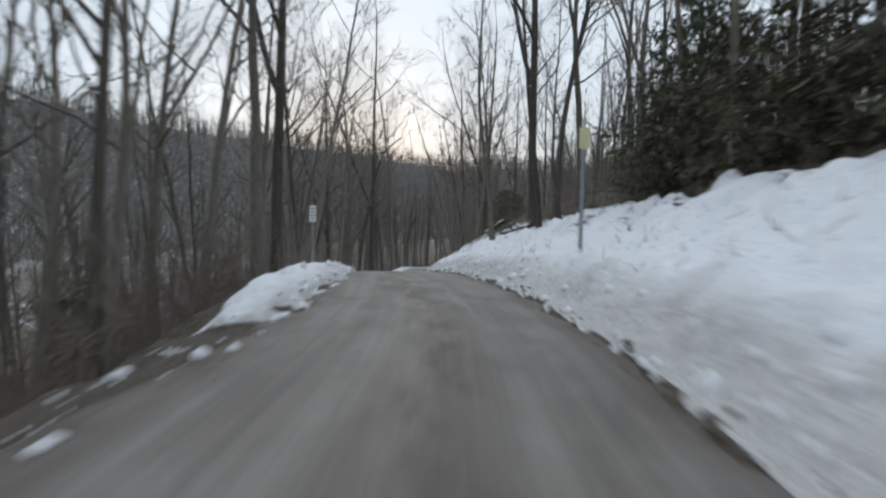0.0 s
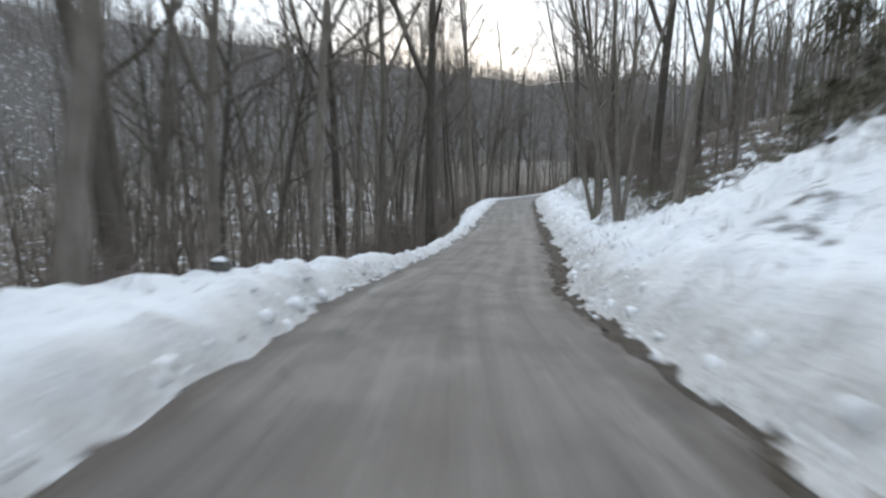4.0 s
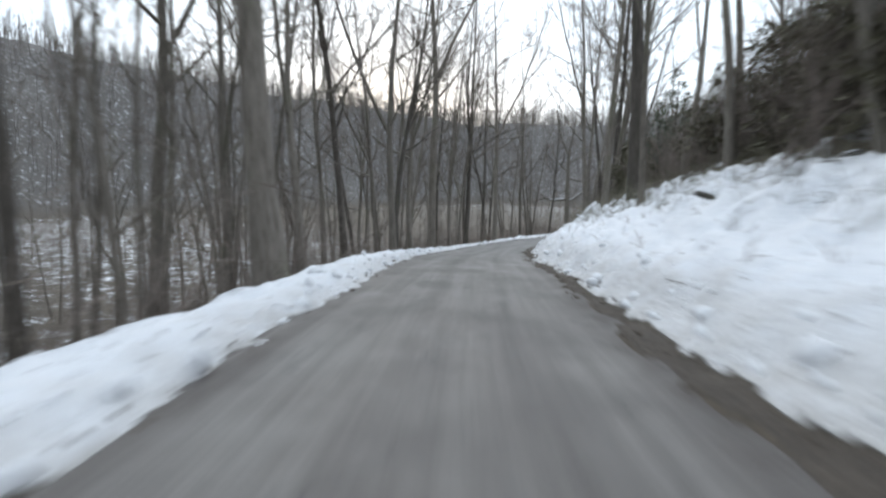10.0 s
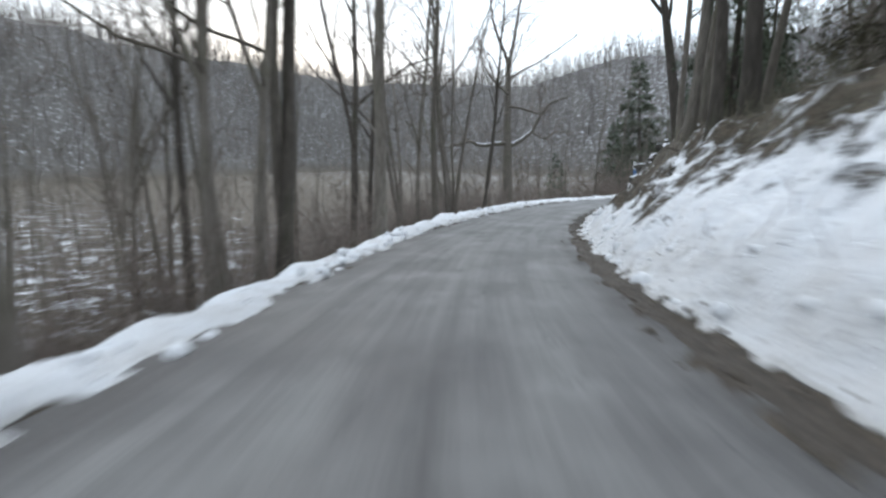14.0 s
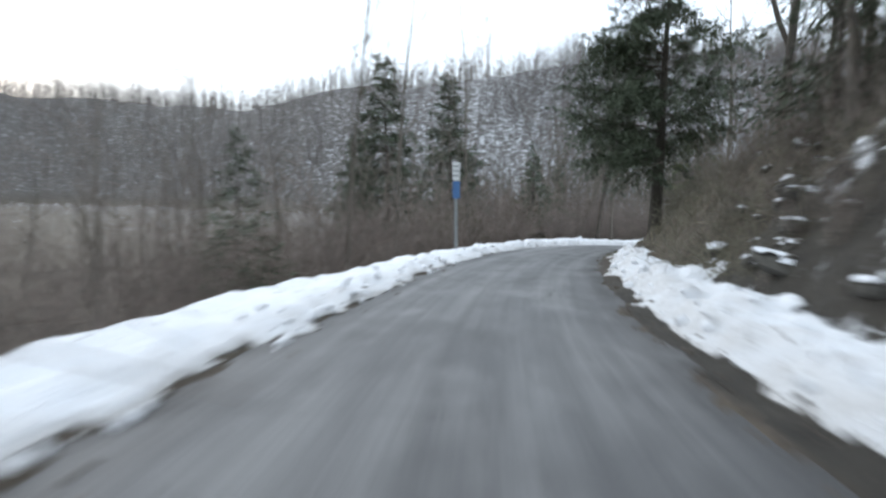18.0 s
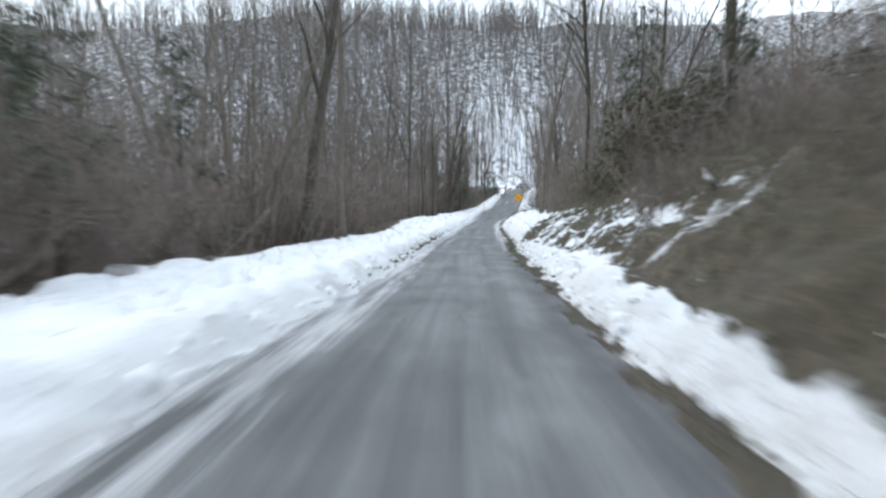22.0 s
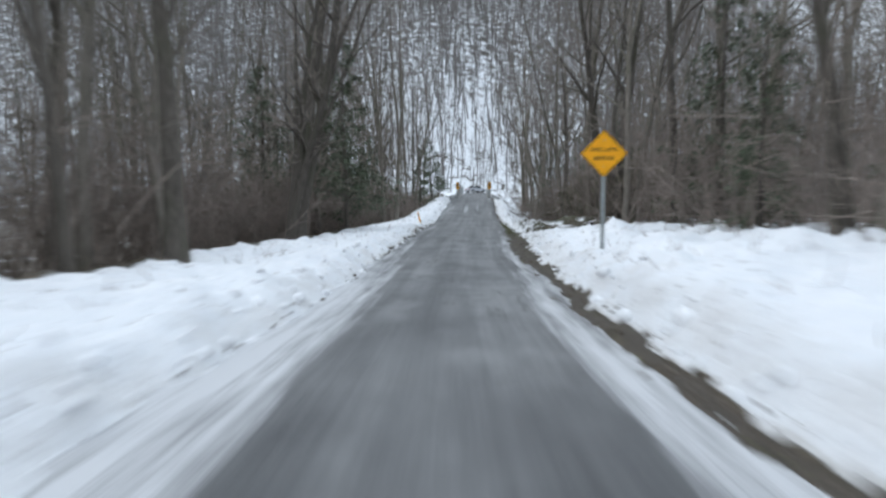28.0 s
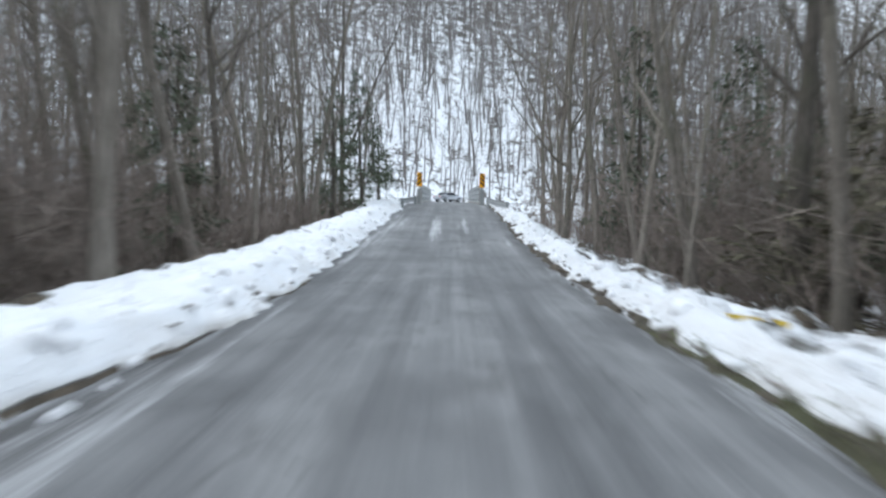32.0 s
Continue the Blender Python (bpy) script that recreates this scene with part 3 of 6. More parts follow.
def ground_z(x, y):
    s, u = station(x, y)
    zr = np.interp(s, S, C[:, 2])
    return settle(np.atleast_1d(np.asarray(x, float)), np.atleast_1d(np.asarray(y, float)), zr, s, u)[0]


def sheet(name, verts, faces, mat, attrs=(), uvs=None):
    me = bpy.data.meshes.new(name)
    me.from_pydata(verts.tolist() if hasattr(verts, "tolist") else verts, [], faces.tolist() if hasattr(faces, "tolist") else faces)
    for key, vals in attrs:
        me.attributes.new(key, "FLOAT", "POINT").data.foreach_set("value", np.asarray(vals, np.float32))
    if uvs is not None:
        lay = me.uv_layers.new(name="road")
        loops = np.zeros(len(me.loops), np.int32)
        me.loops.foreach_get("vertex_index", loops)
        lay.data.foreach_set("uv", np.asarray(uvs, np.float32)[loops].ravel())
    me.polygons.foreach_set("use_smooth", np.ones(len(me.polygons), bool))
    me.materials.append(mat)
    return me


def grid_faces(rows, cols, base=0):
    i = np.arange(rows - 1)[:, None] * cols + np.arange(cols - 1)[None, :]
    return (np.stack([i, i + 1, i + cols + 1, i + cols], -1).reshape(-1, 4) + base)


def build_ground():
    us = np.concatenate([np.arange(-56, -16, 2.5), np.arange(-16, -6, 0.6), np.arange(-6, -3.6, 0.2), np.arange(-3.6, -1.0, 0.1),
                         [-0.6, 0, 0.6], np.arange(1.0, 4.2, 0.1), np.arange(4.2, 8, 0.2), np.arange(8, 18, 0.6), np.arange(18, 57, 2.5)])
    ss, uu = np.meshgrid(S, us, indexing="ij")
    x, y, zr = place(ss, uu)
    z, cover, soil = settle(x.ravel(), y.ravel(), zr.ravel(), ss.ravel(), uu.ravel())
    near = np.stack([x.ravel(), y.ravel(), z], 1)
    faces = [grid_faces(len(S), len(us))]
    # the land beyond, out to the horizon
    g = np.concatenate([np.arange(-1500, -500, 125), np.arange(-500, 620, 7), np.arange(620, 1700, 120)])
    gy = np.concatenate([np.arange(-1200, -260, 120), np.arange(-260, 860, 7), np.arange(860, 2000, 120)])
    gx, gyy = np.meshgrid(g, gy, indexing="ij")
    gx, gyy = gx.ravel(), gyy.ravel()
    s, u = station(gx, gyy)
    zr = np.interp(s, S, C[:, 2])
    fz, fc, fs = settle(gx, gyy, zr, s, u)
    inside = (np.abs(u) < 46) & (s > S[0] + 2) & (s < S_END - 2)
    fz = np.where(np.abs(u) < 54, fz - 0.7, fz)
    ff = grid_faces(len(g), len(gy))
    ff = ff[~inside[ff].all(1)] + len(near)
    far = np.stack([gx, gyy, fz], 1)
    me = sheet("ground", np.vstack([near, far]), np.vstack(faces + [ff]), M_GROUND,
               [("cover", np.concatenate([cover, fc])), ("soil", np.concatenate([soil, fs])),
                ("grass", np.concatenate([GRASS(ss.ravel()) * (uu.ravel() > 0) * (uu.ravel() < 12), np.zeros(len(gx))])),
                ("rocky", np.concatenate([0.85 * smooth(ss.ravel(), 140, 148) * (1 - smooth(ss.ravel(), 172, 182)) * (uu.ravel() > 2) * (uu.ravel() < 14), np.zeros(len(gx))])),
                ("far_haze", np.concatenate([hazed(x.ravel(), y.ravel(), uu.ravel()), hazed(gx, gyy, u)]))])
    tagged(new("ground", me), "snow-covered woodland ground with bare leaf litter patches", "ground", kind="structure")


def build_road():
    us = np.linspace(-3.0, 2.7, 39)
    ss, uu = np.meshgrid(S, us, indexing="ij")
    x, y, zr = place(ss, uu)
    crown = -0.02 * np.abs(uu + 0.2) + 0.012 * rough(ss, uu, 0.5, 3, 30)
    el, er = EDGE_L(ss), EDGE_R(ss)
    z = zr + crown - 0.1 * smooth(uu, er + 0.1, er + 0.45) - 0.1 * smooth(-uu, -el + 0.25, -el + 0.6)
    slush = SLUSH(ss) * (1 - smooth(uu, el + 0.1, el + 1.7)) + (0.35 + 0.6 * smooth(ss, 215, 250)) * SLUSH(ss) * smooth(uu, er - 0.95, er - 0.15)
    slush = slush + 0.75 * np.exp(-((ss - 323) / 5.5) ** 2) * (np.exp(-((uu + 0.45) / 0.3) ** 2) + 0.8 * np.exp(-((uu - 0.6) / 0.3) ** 2))
    wet = STAIN(ss) * np.exp(-((uu + 0.35 + 0.25 * rough(ss, 0 * ss, 0.25, 2, 33)) / 0.42) ** 2)
    edge = 0.95 * np.maximum(smooth(uu, er - 0.45, er), smooth(-uu, -el - 0.4, -el))
    stain = np.maximum(wet, edge)
    v = np.stack([x.ravel(), y.ravel(), z.ravel()], 1)
    me = sheet("road", v, grid_faces(len(S), len(us)), M_ROAD, [("late", LATE(ss.ravel())), ("slush", slush.ravel()), ("stain", stain.ravel())],
               np.stack([uu.ravel(), ss.ravel()], 1))
    tagged(new("road", me), "narrow salt-stained grey asphalt lane with slush streaks", "road", kind="structure")


build_ground()
build_road()


# ---- trees ----
class Wood:
    """Collects tapered tubes into one mesh."""

    def __init__(self):
        self.v, self.f, self.n = [], [], 0

    def tube(self, pts, rad, sides):
        pts = np.asarray(pts, float)
        d = np.gradient(pts, axis=0)
        d /= np.linalg.norm(d, axis=1)[:, None] + 1e-9
        ref = np.array([1.0, 0.2, 0.1]) if abs(d[0][0]) < 0.8 else np.array([0.1, 1.0, 0.2])
        a = np.cross(d, ref)
        a /= np.linalg.norm(a, axis=1)[:, None] + 1e-9
        b = np.cross(d, a)
        ang = np.arange(sides) * 2 * np.pi / sides
        ring = a[:, None, :] * np.cos(ang)[None, :, None] + b[:, None, :] * np.sin(ang)[None, :, None]
        v = pts[:, None, :] + ring * np.asarray(rad, float)[:, None, None]
        m = len(pts)
        base = self.n
        i = np.arange(m - 1)[:, None] * sides + np.arange(sides)[None, :]
        j = np.arange(m - 1)[:, None] * sides + (np.arange(sides)[None, :] + 1) % sides
        self.f.append(np.stack([i, j, j + sides, i + sides], -1).reshape(-1, 4) + base)
        self.v.append(v.reshape(-1, 3))
        self.n += m * sides

    def mesh(self, name, mat):
        return sheet(name, np.vstack(self.v), np.vstack(self.f), mat)


def bend(rng, p, d, length, parts, wander, lift):
    pts, d = [np.array(p, float)], np.array(d, float)
    for _ in range(parts):
        d = d + rng.normal(0, wander, 3) + np.array([0, 0, lift])
        d /= np.linalg.norm(d)
        pts.append(pts[-1] + d * length / parts)
    return np.array(pts)


def outward(rng, axis, angle):
    axis = axis / np.linalg.norm(axis)
    side = np.cross(axis, rng.normal(0, 1, 3))
    side /= np.linalg.norm(side)
    return axis * math.cos(angle) + side * math.sin(angle)


def thing(name, m=None):
    e = new(name)
    e.empty_display_size = 0.3
    if m is not None:
        e.matrix_basis = m
    return e


def part_of(parent, name, me, label=""):
    ob = new(name, me)
    ob.parent = parent
    if label:
        tagged(ob, label)
    return ob


def bare_tree(seed, h, r, limbs=15, low=0.42, stems=1, spread=1.0, mat=M_BARK, lean=0.02, forked=0.0):
    """A leafless tree: a trunk with its limbs, and a crown of twigs."""
    rng = np.random.default_rng(seed)
    wood, twigs = Wood(), Wood()
    for st in range(stems):
        d0 = np.array([0, 0, 1.0]) if stems == 1 else outward(rng, np.array([0, 0, 1.0]), rng.uniform(0.08, 0.28))
        d0 = d0 + np.array([rng.normal(0, lean), rng.normal(0, lean), 0])
        hh, rr = h * (1 if st == 0 else rng.uniform(0.7, 0.95)), r * (1 if st == 0 else rng.uniform(0.6, 0.85))
        trunk = bend(rng, (0.3 * r * st, 0, -0.3), d0, hh, 11, 0.035, 0.015)
        q = np.linspace(0, 1, 12)
        rad = rr * (1 - 0.88 * q ** 0.9)
        rad[0] *= 1.35
        wood.tube(trunk, rad, 9)
        n = limbs if stems == 1 else max(5, limbs // 2)
        leaders = [(trunk, rad, low)]
        if stems == 1 and forked:
            f = forked * rng.uniform(0.85, 1.15)
            at = np.array([np.interp(f, q, trunk[:, c]) for c in range(3)])
            second = bend(rng, at, outward(rng, np.array([0, 0, 1.0]), rng.uniform(0.25, 0.5)), hh * (0.95 - f), 11, 0.05, 0.06)
            second_rad = np.interp(f, q, rad) * 0.72 * (1 - 0.85 * q)
            wood.tube(second, second_rad, 7)
            leaders.append((second, second_rad, 0.15))
        for k in range(n):
            line, thick, first = leaders[k % len(leaders)]
            f = first + (0.97 - first) * (k + rng.uniform(0, 0.9)) / n
            at = np.array([np.interp(f, q, line[:, c]) for c in range(3)])
            rl = np.interp(f, q, thick) * rng.uniform(0.35, 0.62)
            ln = hh * rng.uniform(0.10, 0.24) * spread * (1.15 - 0.55 * (f - low) / (1 - low))
            limb = bend(rng, at, outward(rng, np.array([0, 0, 1.0]), rng.uniform(0.35, 0.95) * min(1.3, spread)), ln, 5, 0.13, 0.07)
            lr = rl * np.linspace(1, 0.25, 6)
            wood.tube(limb, lr, 5)
            for j in range(4):
                g = rng.uniform(0.25, 1.0)
                p = np.array([np.interp(g, np.linspace(0, 1, 6), limb[:, c]) for c in range(3)])
                sub = bend(rng, p, outward(rng, limb[-1] - limb[0], rng.uniform(0.4, 0.9)), ln * rng.uniform(0.3, 0.55), 3, 0.16, 0.08)
                sr = max(0.012, rl * 0.33)
                twigs.tube(sub[[0, 1, 3]], sr * np.array([1, 0.75, 0.3]), 3)
                for _ in range(4):
                    g2 = rng.uniform(0.2, 1.0)
                    p2 = np.array([np.interp(g2, np.linspace(0, 1, 4), sub[:, c]) for c in range(3)])
                    tw = bend(rng, p2, outward(rng, sub[-1] - sub[0], rng.uniform(0.3, 0.9)), ln * rng.uniform(0.15, 0.32), 1, 0.2, 0.06)
                    twigs.tube(tw, np.array([0.011, 0.005]) * (h / 18), 3)
    e = thing("bare_tree")
    part_of(e, "trunk", wood.mesh("trunk", mat))
    part_of(e, "crown", twigs.mesh("crown", M_TWIG))
    return e


def shrub(seed, h, stems=26, mat=M_BRUSH, wide=0.55):
    """A leafless thicket bush: many thin arching stems with side twigs."""
    rng = np.random.default_rng(seed)
    wood, tips = Wood(), Wood()
    for _ in range(stems):
        a = rng.uniform(0, 6.28)
        base = np.array([math.cos(a), math.sin(a), 0]) * rng.uniform(0, 0.45) * h * wide + np.array([0, 0, -0.1])
        ln = h * rng.uniform(0.65, 1.15)
        st = bend(rng, base, outward(rng, np.array([0, 0, 1.0]), rng.uniform(0.05, wide)), ln, 5, 0.12, -0.02)
        wood.tube(st[[0, 2, 3, 5]], h * 0.0055 * np.array([1, 0.75, 0.55, 0.3]), 3)
        for _ in range(9):
            g = rng.uniform(0.2, 1)
            p = np.array([np.interp(g, np.linspace(0, 1, 6), st[:, c]) for c in range(3)])
            tw = bend(rng, p, outward(rng, st[-1] - st[0], rng.uniform(0.4, 1.2)), ln * rng.uniform(0.14, 0.34), 1, 0.2, 0.0)
            tips.tube(tw, h * 0.0026 * np.linspace(1, 0.35, 2), 3)
    e = thing("shrub")
    part_of(e, "base", wood.mesh("base", mat))
    part_of(e, "crown", tips.mesh("crown", mat))
    return e


def conifer(seed, h, r, low=0.12, reach=0.26, mat=M_NEEDLE, kind="conifer", boughs=90, dense=1.0, full=0.75, fine=1.0, toward=None):
    """An evergreen: a trunk, and a ragged crown of drooping boughs, side shoots and small needle sprays."""
    rng = np.random.default_rng(seed)
    stem, wood = Wood(), Wood()
    trunk = bend(rng, (0, 0, -0.3), (0, 0, 1), h, 8, 0.012, 0.01)
    q = np.linspace(0, 1, 9)
    stem.tube(trunk, r * (1 - 0.93 * q), 9)
    roots, dirs, sizes = [], [], []
    six = np.linspace(0, 1, 5)
    for k in range(boughs):
        g = low + (1 - low) * (k + rng.uniform(0, 1)) / boughs * 0.99
        at = np.array([np.interp(g, q, trunk[:, c]) for c in range(3)])
        a = rng.uniform(0, 6.28) if toward is None else rng.normal(radians(toward), 1.45)
        ln = h * reach * (1 - (g - low) / (1 - low)) ** full * rng.uniform(0.45, 1.2) + 0.3
        bough = bend(rng, at, (math.cos(a), math.sin(a), rng.uniform(-0.15, 0.5)), ln, 4, 0.1, -0.07)
        wood.tube(bough, max(0.01, 0.011 * ln) * np.linspace(1, 0.25, 5), 3)
        axis = (bough[-1] - bough[0]) / np.linalg.norm(bough[-1] - bough[0])
        side = np.cross(axis, [0, 0, 1.0])
        for _ in range(int(4 + 4.5 * ln)):
            w = rng.uniform(0.15, 1) ** 0.8
            p = np.array([np.interp(w, six, bough[:, c]) for c in range(3)])
            d = axis * rng.uniform(0.3, 1) + side * rng.uniform(-1, 1) + np.array([0, 0, rng.uniform(-0.75, 0.35)])
            d /= np.linalg.norm(d)
            shoot = rng.uniform(0.2, 0.45) * ln * (1.2 - 0.7 * w) + 0.15
            m = max(4, int((4 + 10 * shoot) * dense))
            f = rng.uniform(0, 1, m)[:, None]
            roots.append(p + d * f * shoot + np.array([0, 0, -0.16]) * f * f * shoot + rng.normal(0, 0.05, (m, 3)))
            dirs.append(d + rng.normal(0, 0.55, (m, 3)) + np.array([0, 0, -0.25]))
            sizes.append(rng.uniform(0.16, 0.4, m))
    p, d, s = np.vstack(roots), np.vstack(dirs), np.concatenate(sizes)[:, None] * (0.62 + 0.025 * h) * fine
    d /= np.linalg.norm(d, axis=1)[:, None]
    sd = np.cross(d, rng.normal(0, 1, d.shape) * 0.5 + np.array([0, 0, 1.0])) * 0.13
    v = np.stack([p, p + (d * 0.5 + sd) * s, p + d * s, p + (d * 0.5 - sd) * s], 1).reshape(-1, 3)
    base = np.arange(len(p))[:, None] * 4
    f = np.concatenate([base + np.array([0, 1, 2]), base + np.array([0, 2, 3])])
    e = thing(kind)
    part_of(e, "trunk", stem.mesh("trunk", M_BARK_DARK))
    me = bpy.data.meshes.new("crown")
    wv, wf = np.vstack(wood.v), np.vstack(wood.f)
    me.from_pydata(np.vstack([v, wv]).tolist(), [], f.tolist() + (wf + len(v)).tolist())
    me.materials.append(mat)
    me.materials.append(M_BARK_DARK)
    me.polygons.foreach_set("material_index", np.concatenate([np.zeros(len(f), np.int32), np.ones(len(wf), np.int32)]))
    part_of(e, "crown", me)
    return e


class Stand:
    """Plants copies of a few grown prototypes; the prototype itself stands at the first place."""

    def __init__(self, protos, label, category, group):
        self.protos, self.used, self.k = protos, [False] * len(protos), 0
        for p in protos:
            tagged(p, label, category, group)

    def plant(self, x, y, z, turn, scale, lean=(0, 0), pick=None):
        i = self.k % len(self.protos) if pick is None else pick % len(self.protos)
        self.k += 1
        m = pose(x, y, z, lean[0], lean[1], turn) @ Matrix.Diagonal((scale, scale, scale, 1))
        if not self.used[i]:
            self.used[i] = True
            self.protos[i].matrix_basis = m
            return self.protos[i]
        return copy_thing(self.protos[i], m)


tall = Stand([bare_tree(100 + k, 21, 0.155 + 0.022 * (k % 4), 17 + k % 4, 0.24 + 0.05 * (k % 4), spread=1.2, mat=M_BARK if k % 3 else M_BARK_DARK, forked=(0.0, 0.3, 0.42, 0.0, 0.36)[k % 5]) for k in range(9)],
             "tall leafless grey-barked tree standing in the snowy woods", "tree", "roadside woodland trees")
slim = Stand([bare_tree(200 + k, 15, 0.085 + 0.012 * k, 13, 0.18, spread=0.95, lean=0.05, forked=0.3 if k % 2 else 0.0) for k in range(5)],
             "slim young leafless tree with a thin trunk", "tree", "roadside woodland trees")
clump = Stand([bare_tree(300 + k, 17, 0.16, 16, 0.3, stems=3, lean=0.05) for k in range(3)],
              "leafless tree with several leaning stems", "tree", "roadside woodland trees")
stout = Stand([bare_tree(330 + k, 19, 0.32 + 0.03 * k, 14, 0.34, mat=M_BARK_DARK, lean=0.06) for k in range(3)],
              "thick old leafless tree with dark bark beside the lane", "tree", "roadside woodland trees")
leaner = Stand([bare_tree(352, 15, 0.3, 20, 0.22, stems=4, lean=0.12, mat=M_BARK_DARK)], "old dark tree with four thick leaning stems", "tree", "roadside woodland trees")
bush = Stand([shrub(400 + k, 3.0, 24) for k in range(5)], "tangled leafless brown thicket shrub", "shrub", "thicket shrubs")

WOODS_RNG = np.random.default_rng(7)
FIXED = []


def plant_at(stand, s, u, scale=1.0, lean=(0, 0), pick=None, sink=0.1):
    x, y, zr = place(np.array([float(s)]), np.array([float(u)]))
    z = settle(x, y, zr, np.array([float(s)]), np.array([float(u)]))[0]
    FIXED.append((float(x[0]), float(y[0])))
    return stand.plant(float(x[0]), float(y[0]), float(z[0]) - sink, WOODS_RNG.uniform(0, 360), scale, lean, pick)


for stand, s, u, size in [
    (tall, 13.6, -7, 1.1), (tall, 17, -8, 1), (tall, 20.4, -8, 0.9), (slim, 99.6, -8, 1.1), (tall, 26.6, 7, 0.8), (slim, 34.2, 5.5, 1), (tall, 20.8, 10, 0.9), (tall, 17.2, -10, 1),
    (tall, 26.6, -5, 1.35), (tall, 25.4, -5.6, 1.25), (tall, 21.8, -7, 1.1), (tall, 29.6, 7, 0.8), (tall, 22.6, 9, 0.8),
    (tall, 38.4, -7.5, 1), (tall, 52.6, -8.5, 0.85), (tall, 68, -7, 0.75), (clump, 108.6, -10, 1), (tall, 33.8, 5.5, 0.85), (tall, 32.8, 7.5, 1), (tall, 35.6, 11, 0.9),
    (tall, 42, -5.5, 1.2), (tall, 44.8, -6.5, 1.2), (tall, 49, -7, 1), (tall, 51, -5, 1), (slim, 57.8, -5.5, 1.2), (tall, 78.8, -7, 1.1), (tall, 120.8, -6, 0.9), (clump, 66.2, 4.6, 1), (clump, 60, 5, 1), (tall, 57, 6.5, 1),
    (tall, 69.4, -4.4, 1.2), (tall, 67.6, -7, 1), (tall, 76, -9, 0.9), (tall, 86.8, -5, 0.9), (tall, 104.4, -5.5, 0.9), (tall, 119.6, -6.5, 0.9), (clump, 89.4, 6.5, 0.9), (tall, 76, 5.8, 1.1), (tall, 72.4, 5.4, 1), (tall, 71, 6, 0.9), (tall, 69.4, 8, 1),
]:
    plant_at(stand, s, u, size, (WOODS_RNG.normal(0, 1.6), WOODS_RNG.normal(0, 1.6)))
for stand, s, u, size in [
    (tall, 99.2, -4.6, 1.3), (tall, 94.2, -7.5, 1.1), (tall, 93.8, -6.5, 0.95), (tall, 104.6, -8, 0.9), (tall, 124.2, -9, 0.9), (tall, 117.8, -5, 1), (tall, 106.8, 5.5, 0.9), (tall, 104.4, 7.5, 0.9), (tall, 94.4, 9, 0.9), (tall, 91.6, -9, 0.9),
    (tall, 106, -7, 1.1), (tall, 108.2, -5, 0.9), (tall, 115.2, -4.6, 1.1), (tall, 121.8, -5, 1), (tall, 120, -8, 0.9), (tall, 124.6, -9, 0.9), (clump, 125.8, 5.5, 0.9), (tall, 119.8, 6, 1.1), (tall, 113.2, 6.5, 1.2),
    (slim, 122.2, -5.5, 1.25), (tall, 128.8, -5.5, 1.2), (tall, 126.6, -7, 0.9), (tall, 137.2, -8, 0.9), (tall, 137.2, -6, 0.9), (tall, 138, -5.5, 0.95), (clump, 149.8, -6, 0.9), (clump, 157.8, -6.5, 0.85), (tall, 139.8, 5.5, 1), (tall, 129.4, 5.2, 1.2), (tall, 130.8, 7, 1),
    (tall, 137.6, -5.5, 0.9), (tall, 144.2, -5, 0.95), (slim, 151.6, -6, 1.1), (clump, 159.4, -7, 0.9), (tall, 147.6, 6.5, 1.2), (tall, 140.4, 6.5, 1.4), (tall, 135, -6, 0.9), (tall, 135.8, -6, 0.9),
    (tall, 160.2, -5.5, 0.95), (tall, 154.8, -5.5, 1), (tall, 154, -6, 1.1), (stout, 159.8, 6, 1.05), (slim, 186.4, -9, 1.1), (slim, 190.8, -9, 1.1),
]:
    plant_at(stand, s, u, size, (WOODS_RNG.normal(0, 1.6), WOODS_RNG.normal(0, 1.6)))
for stand, s, u, size in [
    (tall, 204.6, 9, 1.2), (slim, 211, 6, 1.1),
    (tall, 236.2, -7, 0.9), (clump, 223.2, -9, 0.9), (clump, 229, -9, 0.9), (clump, 282.4, -8, 1),
    (stout, 229.8, -7.2, 0.9), (tall, 260.8, 5.5, 1), (clump, 297.2, -7.5, 0.9), (tall, 277.8, -8, 0.9),
    (tall, 280, -9, 1), (tall, 295.6, -8, 1.1), (tall, 251.4, 8, 1.4), (tall, 249.2, 8, 1.2), (tall, 325.2, 6, 0.9), (clump, 274.2, 7, 0.9),
    (leaner, 288.5, -6.2, 1.0), (stout, 281, -7.2, 0.8), (stout, 294.6, -8, 1), (tall, 304.2, -9, 1), (tall, 307, 8, 0.9), (tall, 294.8, 8, 0.9), (tall, 290.6, 8.5, 1), (stout, 279.8, 9, 0.8), (clump, 334.8, 6.5, 0.8), (slim, 312.4, -6.5, 0.9), (tall, 290.4, 10, 1),
]:
    plant_at(stand, s, u, size, (WOODS_RNG.normal(0, 1.6), WOODS_RNG.normal(0, 1.6)))
for stand, s, u, size in [
    (tall, 302.8, 7.5, 1.1), (tall, 298.4, 8, 0.9), (tall, 294.2, 7.5, 1.2), (clump, 316.8, 6.5, 0.9),
    (tall, 351, -7, 0.8), (tall, 346.2, -8, 0.8), (stout, 314, 7.5, 0.9), (tall, 346.4, 7, 0.8), (tall, 336, 8, 0.8), (clump, 315.4, -8, 0.9), (tall, 322.4, -8, 0.9),
    (stout, 299.4, 7.5, 0.85), (stout, 297.8, 7.8, 1), (tall, 311.6, 7, 1),
]:
    plant_at(stand, s, u, size, (WOODS_RNG.normal(0, 1.6), WOODS_RNG.normal(0, 1.6)))


